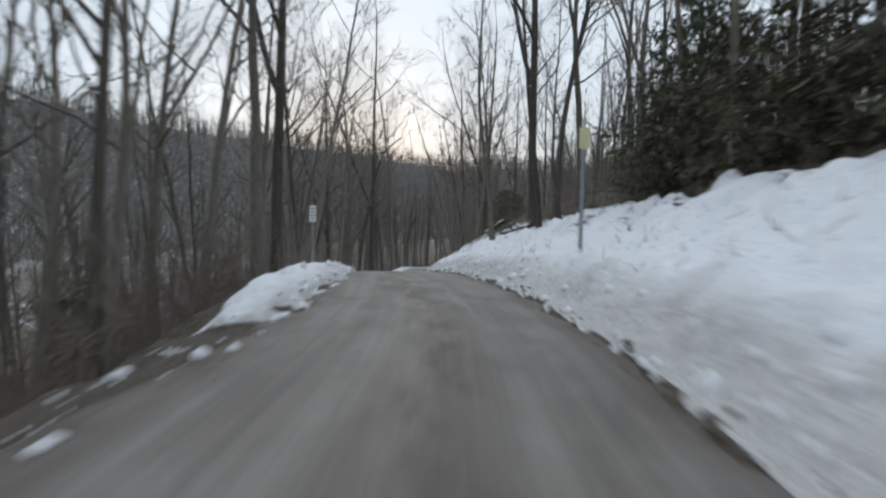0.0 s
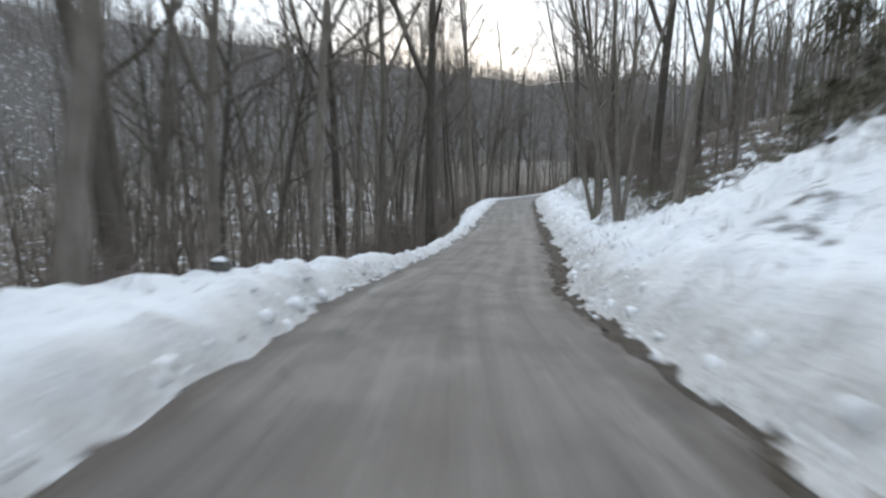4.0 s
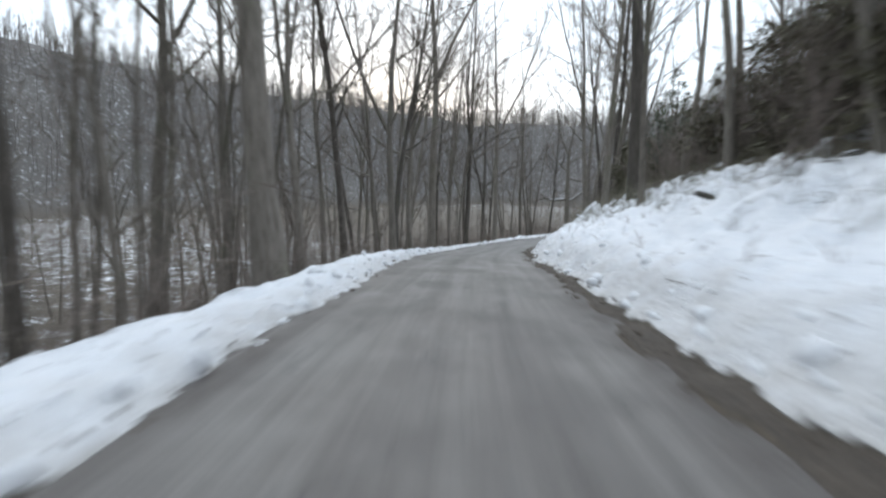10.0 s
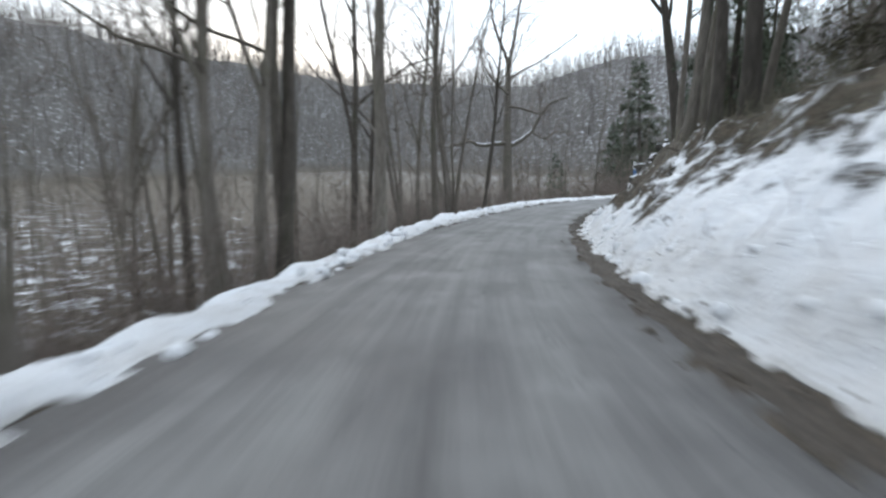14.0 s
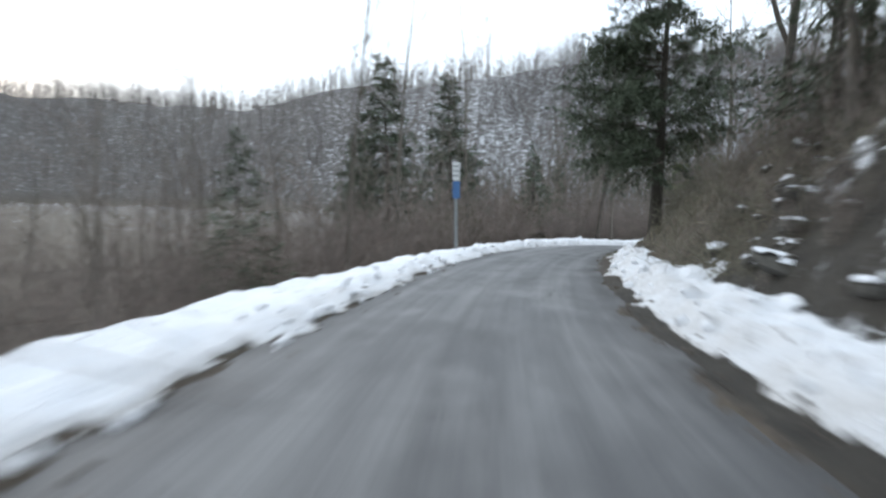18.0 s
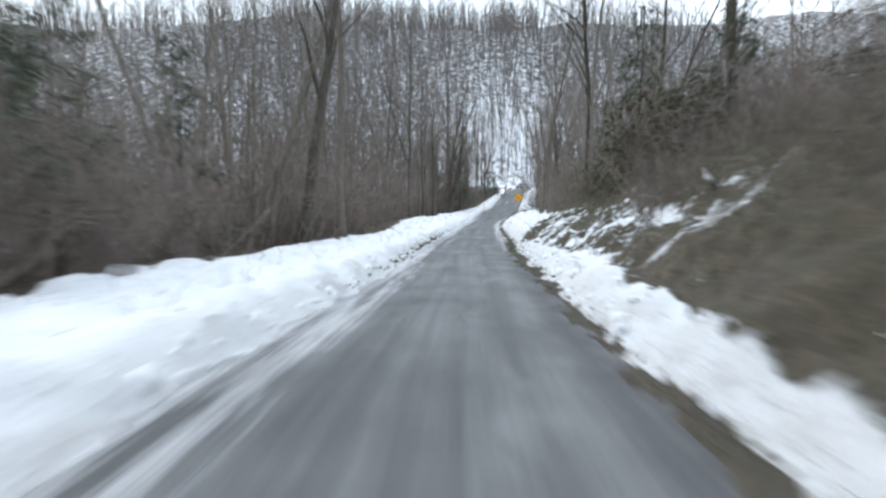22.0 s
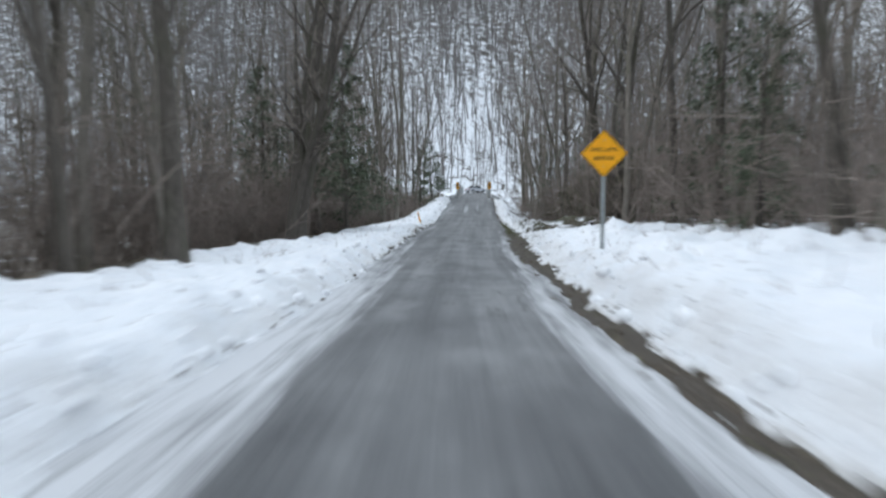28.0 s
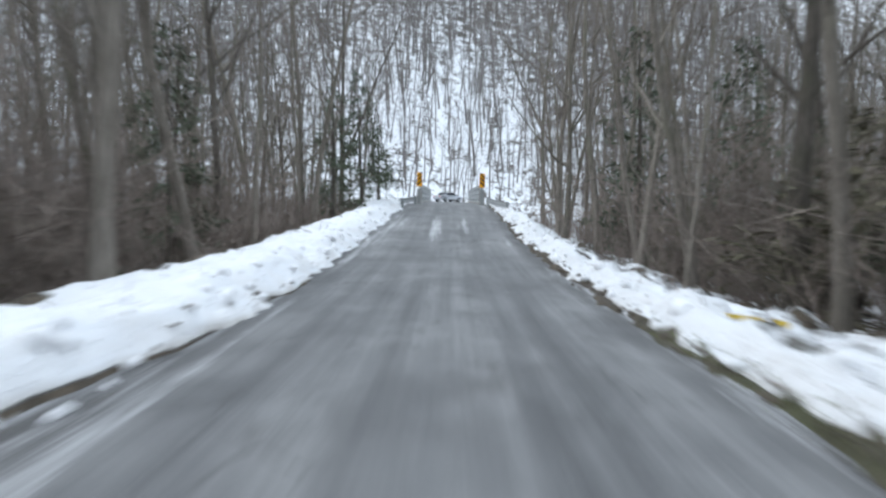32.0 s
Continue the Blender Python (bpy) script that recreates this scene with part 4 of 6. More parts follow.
# pale mossy trunks crowding the bank before the rocks
for pick, s, u, size in [(1, 141.5, 5.2, 0.9), (2, 143, 6.1, 0.95), (4, 144.8, 5.4, 0.85), (5, 146.5, 6.2, 1.0), (7, 149, 6.4, 0.95), (8, 143.8, 7.6, 0.9)]:
    plant_at(tall, s, u, size, (WOODS_RNG.normal(0, 2.5), WOODS_RNG.normal(0, 2.5)), pick)


def scatter(stand, count, s0, s1, u0, u1, lo, hi, gap, lean=2.0):
    tries = placed = 0
    while placed < count and tries < count * 6:
        tries += 1
        s, u = WOODS_RNG.uniform(s0, s1), WOODS_RNG.uniform(u0, u1)
        x, y, _ = place(np.array([s]), np.array([u]))
        if any((x[0] - a) ** 2 + (y[0] - b) ** 2 < gap * gap for a, b in FIXED):
            continue
        placed += 1
        plant_at(stand, s, u, WOODS_RNG.uniform(lo, hi), (WOODS_RNG.normal(0, lean), WOODS_RNG.normal(0, lean)))


scatter(tall, 30, -16, 160, -16, -5.4, 0.75, 1.1, 2.4)
scatter(slim, 44, -16, 152, -15, -4.6, 0.7, 1.2, 1.2, 3)
scatter(tall, 18, -16, 205, 8, 18, 0.7, 1.1, 2.6)
scatter(slim, 18, -16, 210, 6.5, 17, 0.6, 1.1, 1.4, 4)
scatter(tall, 12, 200, 345, -18, -8, 0.7, 1.05, 2.6)
scatter(tall, 12, 225, 345, 8.5, 20, 0.7, 1.05, 2.6)
scatter(bush, 40, 150, 235, -11, -6.2, 0.6, 1.2, 0.8, 4)
scatter(bush, 60, 160, 248, -34, -10, 1.3, 2.4, 1.6, 4)
scatter(bush, 46, 225, 340, -12, -8.2, 1.0, 2.0, 0.8, 4)
scatter(bush, 18, 10, 150, 5.5, 14, 0.6, 1.1, 0.8, 4)
scatter(bush, 26, 66, 112, 6.6, 11, 0.7, 1.4, 0.9, 5)
scatter(bush, 12, 84, 106, 7.6, 11, 1.6, 2.2, 1.0, 5)
scatter(bush, 22, 286, 330, -11, -6.6, 0.9, 1.7, 0.9, 5)
scatter(bush, 26, 160, 228, 6.5, 12, 0.6, 1.3, 0.8, 5)
scatter(bush, 46, 228, 345, 7, 12, 0.9, 2.0, 0.8, 4)
scatter(bush, 44, -5, 140, -9, -5.2, 0.5, 1.0, 0.8, 4)
scatter(bush, 40, 168, 224, 4.6, 8.5, 0.3, 0.75, 0.6, 6)
scatter(bush, 14, 197, 214, 4.0, 5.6, 0.5, 0.9, 0.6, 6)
scatter(tall, 10, 240, 330, -17, -9, 0.7, 1.05, 2.4)
scatter(slim, 18, 235, 335, -14, -8.4, 0.7, 1.1, 1.2, 4)
scatter(slim, 14, 255, 335, 8, 14, 0.7, 1.1, 1.2, 4)
scatter(slim, 9, 312, 334, 4.9, 7.5, 0.7, 1.1, 1.2, 4)
scatter(slim, 7, 310, 334, -7.5, -5.2, 0.7, 1.1, 1.2, 4)
scatter(slim, 16, 178, 232, -22, -9, 0.6, 0.85, 1.6, 5)


def rough_tree(wood, rng, x, y, z, h, r, limbs, twigs):
    """A tree deep in the woods, added to a joined stand."""
    n = 5 if limbs > 8 else 4
    tr = bend(rng, (x, y, z - 0.3), (rng.normal(0, 0.04), rng.normal(0, 0.04), 1), h, n, 0.04, 0)
    q = np.linspace(0, 1, n + 1)
    wood.tube(tr, r * (1.1 - 1.0 * q), 5 if limbs > 8 else 4)
    for _ in range(limbs):
        g = rng.uniform(0.35, 1)
        p = np.array([np.interp(g, q, tr[:, c]) for c in range(3)])
        lb = bend(rng, p, outward(rng, np.array([0, 0, 1.0]), rng.uniform(0.35, 1.0)), h * rng.uniform(0.1, 0.26), 2, 0.15, 0.08)
        wood.tube(lb, r * (1.15 - g) * np.array([0.55, 0.32, 0.1]) + 0.008, 3)
        for _ in range(twigs):
            t = rng.uniform(0.3, 1)
            p2 = np.array([np.interp(t, [0, 0.5, 1], lb[:, c]) for c in range(3)])
            d = outward(rng, lb[2] - lb[0], rng.uniform(0.3, 0.9))
            wood.tube(np.array([p2, p2 + d * h * rng.uniform(0.04, 0.1)]), [0.016, 0.006], 3)


def mass(name, mat, protos, rng, x, y, z, size, label, category):
    """One joined stand: grown prototypes set down at many places, each turned and sized."""
    vs, fs, base = [], [], 0
    ready = [(np.vstack(p.v), np.vstack([f for f in p.f])) for p in protos]
    for k in range(len(x)):
        v, f = ready[rng.integers(len(ready))]
        a = rng.uniform(0, 6.283)
        c, s = math.cos(a) * size[k], math.sin(a) * size[k]
        vs.append(np.stack([v[:, 0] * c - v[:, 1] * s + x[k], v[:, 0] * s + v[:, 1] * c + y[k], v[:, 2] * size[k] + z[k]], 1))
        fs.append(f + base)
        base += len(v)
    tagged(new(name, sheet(name, np.vstack(vs), np.vstack(fs), mat)), label, category, kind="stuff")


def strewn(rng, areas):
    """Random places in strips along the road: (from, to, left, right, count, least size, greatest size)."""
    xs, ys, zs, size = [], [], [], []
    for s0, s1, u0, u1, count, lo, hi in areas:
        s, u = rng.uniform(s0, s1, count), rng.uniform(u0, u1, count)
        x, y, zr = place(s, u)
        xs.append(x), ys.append(y), zs.append(settle(x, y, zr, s, u)[0]), size.append(rng.uniform(lo, hi, count))
    return [np.concatenate(q) for q in (xs, ys, zs, size)]


def grown(count, seed, limbs, twigs):
    rng, out = np.random.default_rng(seed), []
    for _ in range(count):
        w = Wood()
        rough_tree(w, rng, 0, 0, 0, 1.0 * 17, 17 * rng.uniform(0.006, 0.012), limbs, twigs)
        out.append(w)
    return out


def deep_woods():
    """Trees behind the first rows on both sides of the road."""
    rng = np.random.default_rng(23)
    x, y, z, size = strewn(rng, [(-22, 108, -44, -13, 210, 0.8, 1.3), (108, 150, -44, -16, 36, 0.7, 1.1), (95, 200, -120, -44, 90, 0.4, 0.75), (150, 235, -44, -22, 60, 0.5, 0.8), (-22, 205, 17, 42, 220, 0.75, 1.2), (235, 385, -44, -12, 260, 0.6, 1.1), (215, 385, 13, 44, 300, 0.6, 1.1)])
    mass("deep_woods", M_BARK, grown(24, 24, 12, 3), rng, x, y, z, size, "leafless trees standing deep in the snowy woods", "woods")


def far_trees(count, seed, thick):
    """Simple grown trees for slopes that stay far away."""
    rng, out = np.random.default_rng(seed), []
    for _ in range(count):
        w = Wood()
        tr = bend(rng, (0, 0, -0.3), (rng.normal(0, 0.07), rng.normal(0, 0.07), 1), 17 * rng.uniform(0.75, 1.05), 3, 0.06, 0)
        w.tube(tr, thick * rng.uniform(0.1, 0.2) * np.array([1.1, 0.8, 0.38, 0.06]), 3)
        for _ in range(6):
            g = rng.uniform(0.35, 1)
            p = np.array([np.interp(g, np.linspace(0, 1, 4), tr[:, c]) for c in range(3)])
            d = outward(rng, np.array([0, 0, 1.0]), rng.uniform(0.25, 0.8)) * 17 * rng.uniform(0.1, 0.28)
            w.tube(np.array([p, p + d]), [0.05 * thick ** 1.6, 0.015 * thick ** 1.6], 3)
        out.append(w)
    return out


def far_woods():
    """The leafless woods on the valley's far slopes."""
    rng = np.random.default_rng(31)
    xs, ys = rng.uniform(-360, 450, 54000), rng.uniform(-80, 800, 54000)
    xs, ys = np.concatenate([xs, rng.uniform(190, 330, 4200)]), np.concatenate([ys, rng.uniform(190, 400, 4200)])
    s, u = station(xs, ys)
    h = hills(xs, ys)
    near_end = np.hypot(xs - 250, ys - 310) < 130
    keep = ((np.abs(u) > 54) | (s > S_END - 3)) & (h > FLOOR + 1.5) & (u < 110) & (np.hypot(xs, ys - 200) < 560)
    keep &= near_end | (rng.random(len(xs)) < np.where(np.hypot(xs - 210, ys - 360) < 210, 0.85, 0.42 + 0.35 * smooth(h, 30, 55)))
    foot = np.hypot(xs - C[-1, 0] - 18, ys - C[-1, 1] - 10)
    keep &= rng.random(len(xs)) > 0.5 * np.exp(-(foot / 32) ** 2)
    for name, pick, thick, mat, label in (("far_woods", keep & ~near_end, 1.35, M_HAZY_FARWOOD, "grey leafless woods covering the far hillsides"),
                                          ("hillside_woods", keep & near_end, 1.1, M_HAZY_FARWOOD, "leafless trees on the snowy hillside behind the bridge")):
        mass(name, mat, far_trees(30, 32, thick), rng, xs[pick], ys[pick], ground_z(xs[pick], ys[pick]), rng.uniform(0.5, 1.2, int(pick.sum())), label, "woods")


def thickets():
    """Brown brush along the road's sides, too dense to count."""
    rng = np.random.default_rng(57)
    protos = []
    for _ in range(30):
        w = Wood()
        st = bend(rng, (0, 0, -0.05), outward(rng, np.array([0, 0, 1.0]), rng.uniform(0.05, 0.7)), 3.0, 3, 0.24, -0.04)
        w.tube(st, 0.015 * np.array([1, 0.8, 0.5, 0.2]), 3)
        for _ in range(7):
            g = rng.uniform(0.12, 1)
            p = np.array([np.interp(g, np.linspace(0, 1, 4), st[:, k]) for k in range(3)])
            d = outward(rng, st[3] - st[0], rng.uniform(0.3, 1.3)) * 3.0 * rng.uniform(0.14, 0.42)
            w.tube(np.array([p, p + d]), [0.009, 0.003], 3)
        protos.append(w)
    x, y, z, size = strewn(rng, [(140, 206, -16, -5.0, 1500, 0.5, 1.5), (204, 245, -16, -6.8, 900, 0.7, 2.2), (245, 335, -17, -8.2, 1600, 0.8, 2.3), (310, 336, -9, -4.8, 260, 0.4, 1.1), (312, 336, 4.4, 8, 200, 0.4, 0.9), (285, 350, -13, -6.6, 700, 0.5, 1.6), (285, 350, 6.5, 13, 800, 0.6, 2.0), (-15, 60, -14, -4.8, 1700, 0.35, 1.3), (60, 110, -15, -4.5, 1500, 0.35, 1.25), (110, 145, -16, -5, 900, 0.3, 1.0), (118, 165, -12, -5.4, 800, 0.45, 1.05), (108, 150, -30, -14, 350, 0.5, 1.0), (150, 245, -44, -12, 1500, 0.8, 2.0), (95, 200, -120, -44, 900, 1.0, 2.2),
                                 (-15, 145, 7.5, 20, 1500, 0.4, 1.4), (165, 226, 5.0, 9, 900, 0.4, 0.9), (150, 214, 7, 18, 500, 0.4, 1.0), (212, 235, 7, 18, 500, 0.5, 1.6), (228, 335, 7.0, 20, 2200, 0.7, 2.2)])
    low = []
    for _ in range(16):
        w = Wood()
        for _ in range(4):
            a = rng.normal(0, 0.25, 2)
            st = bend(rng, (a[0], a[1], -0.05), outward(rng, np.array([0, 0, 1.0]), rng.uniform(0.2, 1.25)), rng.uniform(0.6, 1.5), 3, 0.3, -0.12)
            w.tube(st, 0.01 * np.array([1, 0.8, 0.6, 0.3]), 3)
            d = outward(rng, st[3] - st[0], 0.9) * 0.5
            w.tube(np.array([st[2], st[2] + d]), [0.006, 0.003], 3)
        low.append(w)
    bx, by, bz, bs = strewn(rng, [(143, 170, 6.0, 9.5, 160, 0.4, 0.8), (172, 216, 3.9, 9.5, 1350, 0.5, 1.3), (216, 245, 5.6, 10.5, 520, 0.5, 1.3), (30, 143, 6.0, 9.5, 350, 0.4, 0.9), (37, 43, 5.0, 9.0, 130, 0.4, 0.9), (58, 84, 4.6, 8.4, 520, 0.4, 0.85), (84, 143, 4.4, 8.2, 1000, 0.3, 0.7), (104, 165, -12, -4.6, 900, 0.4, 0.9)])
    mass("bank_brush", M_PALE_BRUSH, low, rng, bx, by, bz, bs, "low tangled brush covering the cut bank", "brush")
    mass("thicket", M_BRUSH, protos, rng, x, y, z, size, "dense leafless brown brush growing along the roadside", "brush")


def snow_litter():
    """Dry stems through the snow, and clods of snow thrown up by the plough."""
    rng = np.random.default_rng(77)
    stems = Wood()
    n = 3200
    s, u = rng.uniform(-10, 330, n), np.where(rng.random(n) < 0.68, rng.uniform(2.8, 9, n), rng.uniform(-6.5, -3.2, n))
    x, y, zr = place(s, u)
    z = settle(x, y, zr, s, u)[0]
    for a, b, c in zip(x, y, z):
        for _ in range(rng.integers(1, 4)):
            stems.tube(bend(rng, (a + rng.normal(0, 0.05), b + rng.normal(0, 0.05), c - 0.03), outward(rng, np.array([0, 0, 1.0]), rng.uniform(0.1, 1.3)), rng.uniform(0.1, 0.45), 2, 0.2, -0.1), [0.007, 0.006, 0.003], 3)
    tagged(new("dry_stems", stems.mesh("dry_stems", M_BRUSH)), "dry brown weed stems poking out of the snow", "weeds", kind="stuff")
    bm = bmesh.new()
    bmesh.ops.create_icosphere(bm, subdivisions=1, radius=1)
    unit = np.array([v.co for v in bm.verts])
    tri = np.array([[v.index for v in f.verts] for f in bm.faces])
    bm.free()
    n = 4200
    s, right = rng.uniform(-10, 330, n), rng.random(n) < 0.5
    u = np.where(right, EDGE_R(s) + MUD_R(s) + np.abs(rng.normal(0.25, 0.4, n)), EDGE_L(s) - np.abs(rng.normal(0.25, 0.4, n)))
    x, y, zr = place(s, u)
    z = settle(x, y, zr, s, u)[0]
    vs, fs = [], []
    for k in range(n):
        size = 0.02 + 0.1 * rng.random() ** 4
        shape = unit * (1 + rng.normal(0, 0.22, (len(unit), 1))) * size * rng.uniform(0.6, 1.3, 3)
        fs.append(tri + len(unit) * k)
        vs.append(shape + np.array([x[k], y[k], z[k] + size * 0.2]))
    tagged(new("snow_clods", sheet("snow_clods", np.vstack(vs), np.vstack(fs), M_CLOD)), "lumps of ploughed snow along the road's edges", "snow", kind="stuff")


def edge_gravel():
    """Stones, dirt crumbs and dead leaves on the bare strips beside the asphalt."""
    rng = np.random.default_rng(83)
    bm = bmesh.new()
    bmesh.ops.create_icosphere(bm, subdivisions=1, radius=1)
    unit = np.array([v.co for v in bm.verts])
    tri = np.array([[v.index for v in f.verts] for f in bm.faces])
    bm.free()
    n = 5200
    s, right = rng.uniform(-4, 325, n), rng.random(n) < 0.75
    u = np.where(right, EDGE_R(s) + rng.uniform(-0.25, 1.0, n) * (MUD_R(s) + 0.12), EDGE_L(s) - rng.uniform(-0.9, 1.0, n) * (MUD_L(s) + 0.1))
    x, y, zr = place(s, u)
    z = np.maximum(settle(x, y, zr, s, u)[0], np.where((u > EDGE_L(s)) & (u < EDGE_R(s)), zr - 0.06, -99))
    vs, fs = [], []
    for k in range(n):
        size = 0.012 + 0.04 * rng.random() ** 3
        vs.append(unit * (1 + rng.normal(0, 0.2, (len(unit), 1))) * size * rng.uniform(0.5, 1.4, 3) * np.array([1, 1, 0.6]) + np.array([x[k], y[k], z[k] + size * 0.3]))
        fs.append(tri + len(unit) * k)
    tagged(new("edge_gravel", sheet("edge_gravel", np.vstack(vs), np.vstack(fs), M_GRAVEL)), "brown gravel and dirt crumbs along the road's edges", "gravel", kind="stuff")


def verge_grass():
    """Short flattened grass where the verge has thawed."""
    rng = np.random.default_rng(87)
    n = 9000
    s = rng.uniform(186, 309, n)
    u = EDGE_R(s) + rng.uniform(0, 1.1, n) * (MUD_R(s) + 0.15)
    left = (rng.random(n) < 0.25) & (s > 222) & (s < 250)
    u = np.where(left, EDGE_L(s) - rng.uniform(0, 1, n) * (MUD_L(s) + 0.1), u)
    keep = rng.random(n) < np.where(left, 0.8, GRASS(s))
    s, u = s[keep], u[keep]
    x, y, zr = place(s, u)
    z = settle(x, y, zr, s, u)[0]
    root = np.stack([x, y, z - 0.01], 1)
    d = rng.normal(0, 1, root.shape) * np.array([1, 1, 0.25]) + np.array([0, 0, 0.75])
    d /= np.linalg.norm(d, axis=1)[:, None]
    side = np.cross(d, [0.3, 0.2, 1.0])
    size = rng.uniform(0.06, 0.16, len(s))[:, None]
    v = np.stack([root - side * 0.008, root + side * 0.008, root + d * size * 0.6 + side * 0.006, root + d * size + np.array([0, 0, -0.02])], 1).reshape(-1, 3)
    f = np.arange(len(s))[:, None] * 4 + np.array([0, 1, 2, 3])
    tagged(new("verge_grass", sheet("verge_grass", v, f, M_GRASS)), "short olive-green grass on the thawed verge", "grass", kind="stuff")


edge_gravel()
verge_grass()
deep_woods()
far_woods()
thickets()
snow_litter()


# ---- evergreens ----
hemlock = Stand([conifer(500 + k, 13 + k, 0.22, 0.06 + 0.03 * k, 0.2 + 0.02 * k, boughs=80 + 6 * k, dense=0.5, fine=1.2, full=0.6 + 0.1 * k) for k in range(4)], "dark green conifer with drooping needle-covered boughs", "conifer", "evergreens")
for s, u, size in [(8, 11, 0.8), (15, 13, 0.95), (21, 10.5, 0.7), (27, 14, 0.85), (33, 13, 0.6), (148, 7.5, 0.75), (153, 9.5, 0.8), (173, 8.8, 0.7), (177.5, 9.8, 0.75), (181, 8.4, 0.7), (179, 7.2, 0.72), (175.5, 8.0, 0.8), (284, 9, 0.65), (290, 10, 0.75), (279, 11, 0.7), (214, -9, 0.65), (219, -10.5, 0.8), (224, -9.5, 0.6), (219, 10.5, 0.7), (209, 12, 0.6), (227, 9.5, 0.75), (236, 8.4, 0.7), (247, 9.2, 0.75),
                   (296, -5.8, 0.72), (305.4, -8.0, 0.75), (319.8, -8.6, 0.6), (317, 9.5, 0.55), (331, -4.2, 0.5), (333.6, -3.7, 0.42), (328.5, -5.2, 0.46), (133, 10, 0.6), (139, 11, 0.7), (300, 13, 0.6), (309, 8.6, 0.5), (296, -10, 0.9), (180, -9.5, 0.5), (86, 11, 0.35), (93, 12.5, 0.45), (101, 11, 0.35), (109, 13, 0.45), (60, 11.5, 0.4), (97, 9.6, 0.5), (104, 10.2, 0.55), (161, 9.4, 0.7), (166.5, 9.0, 0.65), (326, 7.8, 0.8), (321.5, 9.8, 0.85), (313, 11, 0.7)]:
    plant_at(hemlock, s, u, size, (WOODS_RNG.normal(0, 1), WOODS_RNG.normal(0, 1)))
spruce = Stand([conifer(512, 16, 0.24, 0.05, 0.24, boughs=150, dense=1.3, fine=1.0, full=0.85)], "broad dark green conifer standing among the valley trees", "conifer", "evergreens")
for stand, x, y, size in [(spruce, 53.96, 221.24, 1.4), (spruce, 57.24, 244.06, 1.35), (hemlock, 61.35, 231.73, 1.3), (hemlock, 69.34, 238.16, 0.8), (spruce, 44.68, 229.95, 0.75)]:
    stand.plant(x, y, float(ground_z(x, y)[0]) - 0.1, WOODS_RNG.uniform(0, 360), size, pick=3)
old_hemlock = tagged(conifer(520, 13.2, 0.34, 0.28, 0.35, kind="old_conifer", boughs=150, dense=2.8, full=0.45, fine=0.62, toward=90), "big old hemlock leaning its boughs over the road bend", "conifer")
old_hemlock.matrix_basis = pose(36.79, 178.49, float(ground_z(36.79, 178.49)[0]) - 0.2, 2, -3, 36)
holly = Stand([conifer(530, 5.2, 0.06, 0.3, 0.3, M_EVERGREEN_LEAF, "evergreen_shrub", 70, 2.6, 0.4, 0.55)], "yellow-green evergreen shrub growing on the bank", "shrub", "")
plant_at(holly, 206.5, 4.5, 1.15)

laurel = Stand([conifer(540 + k, 4.2, 0.06, 0.04, 0.42, M_OLIVE_LEAF, "evergreen_shrub", 60, 0.75, 0.35, 1.2) for k in range(3)], "dense olive-green evergreen shrub at the edge of the woods", "shrub", "evergreen undergrowth")
for s, u, size in [(9, 8.2, 0.9), (12, 9.3, 1.1), (14, 7.6, 0.8), (16, 9.0, 1.2), (19, 8.2, 1.0), (22, 10, 1.1), (46, 8.5, 0.8), (51, 9.5, 0.9), (9, -9.5, 1.1), (14, -11, 1.2), (20, -10, 1.0), (26, -11, 1.1), (5, -8.5, 0.8), (36, -10, 0.9), (62, -9, 0.8), (74, -9.5, 0.8), (79, -8.5, 0.7), (93.5, 8.8, 0.9), (95.5, 7.8, 1.0), (97.5, 9.2, 1.3), (100, 8.4, 1.0), (102.5, 9.0, 1.1), (10, 11, 1.7), (15, 11.5, 1.8), (19.5, 12.5, 1.7), (24, 12.5, 1.5), (113, 9.0, 0.9), (94.5, 10, 1.3), (99, 10.6, 1.5), (104.5, 9.4, 1.3), (107.5, 8.8, 1.0), (158, 8.6, 0.9), (163, 8.2, 1.0), (127, 8.2, 0.9), (132, 8.6, 1.0), (137, 8.2, 1.0),
                   (228, 8.6, 1.0), (233, 8.0, 1.1), (239, 8.8, 1.2), (246, 8.4, 1.0), (254, 9, 1.1), (199, -10, 1.0), (205, -11, 1.1), (212, -9.6, 1.0)]:
    plant_at(laurel, s, u, size, (WOODS_RNG.normal(0, 4), WOODS_RNG.normal(0, 4)))
for s, u, size in [(299, -9.4, 1.3), (309, -8.4, 1.0), (298, 8.6, 1.0), (303, 8.8, 1.2), (308, 8.2, 1.1), (314, 8.8, 1.2), (321, 8.0, 0.9)]:
    plant_at(laurel, s, u, size, (WOODS_RNG.normal(0, 4), WOODS_RNG.normal(0, 4)))


# ---- small parts ----
def mesh_of(name, bm, mat, bevel=0.0):
    if bevel:
        bmesh.ops.bevel(bm, geom=bm.edges[:], offset=bevel, segments=2, profile=0.6, affect="EDGES", clamp_overlap=True)
    me = bpy.data.meshes.new(name)
    bm.to_mesh(me)
    bm.free()
    me.materials.append(mat)
    return me


def box(sx, sy, sz, at=(0, 0, 0), turn=None):
    bm = bmesh.new()
    bmesh.ops.create_cube(bm, size=1, matrix=Matrix.Translation(at) @ (turn or Matrix()) @ Matrix.Diagonal((sx, sy, sz, 1)))
    return bm


def disc(r, depth, sides=20, at=(0, 0, 0), turn=None, r2=None):
    bm = bmesh.new()
    bmesh.ops.create_cone(bm, cap_ends=True, segments=sides, radius1=r, radius2=r if r2 is None else r2, depth=depth, matrix=Matrix.Translation(at) @ (turn or Matrix()))
    return bm


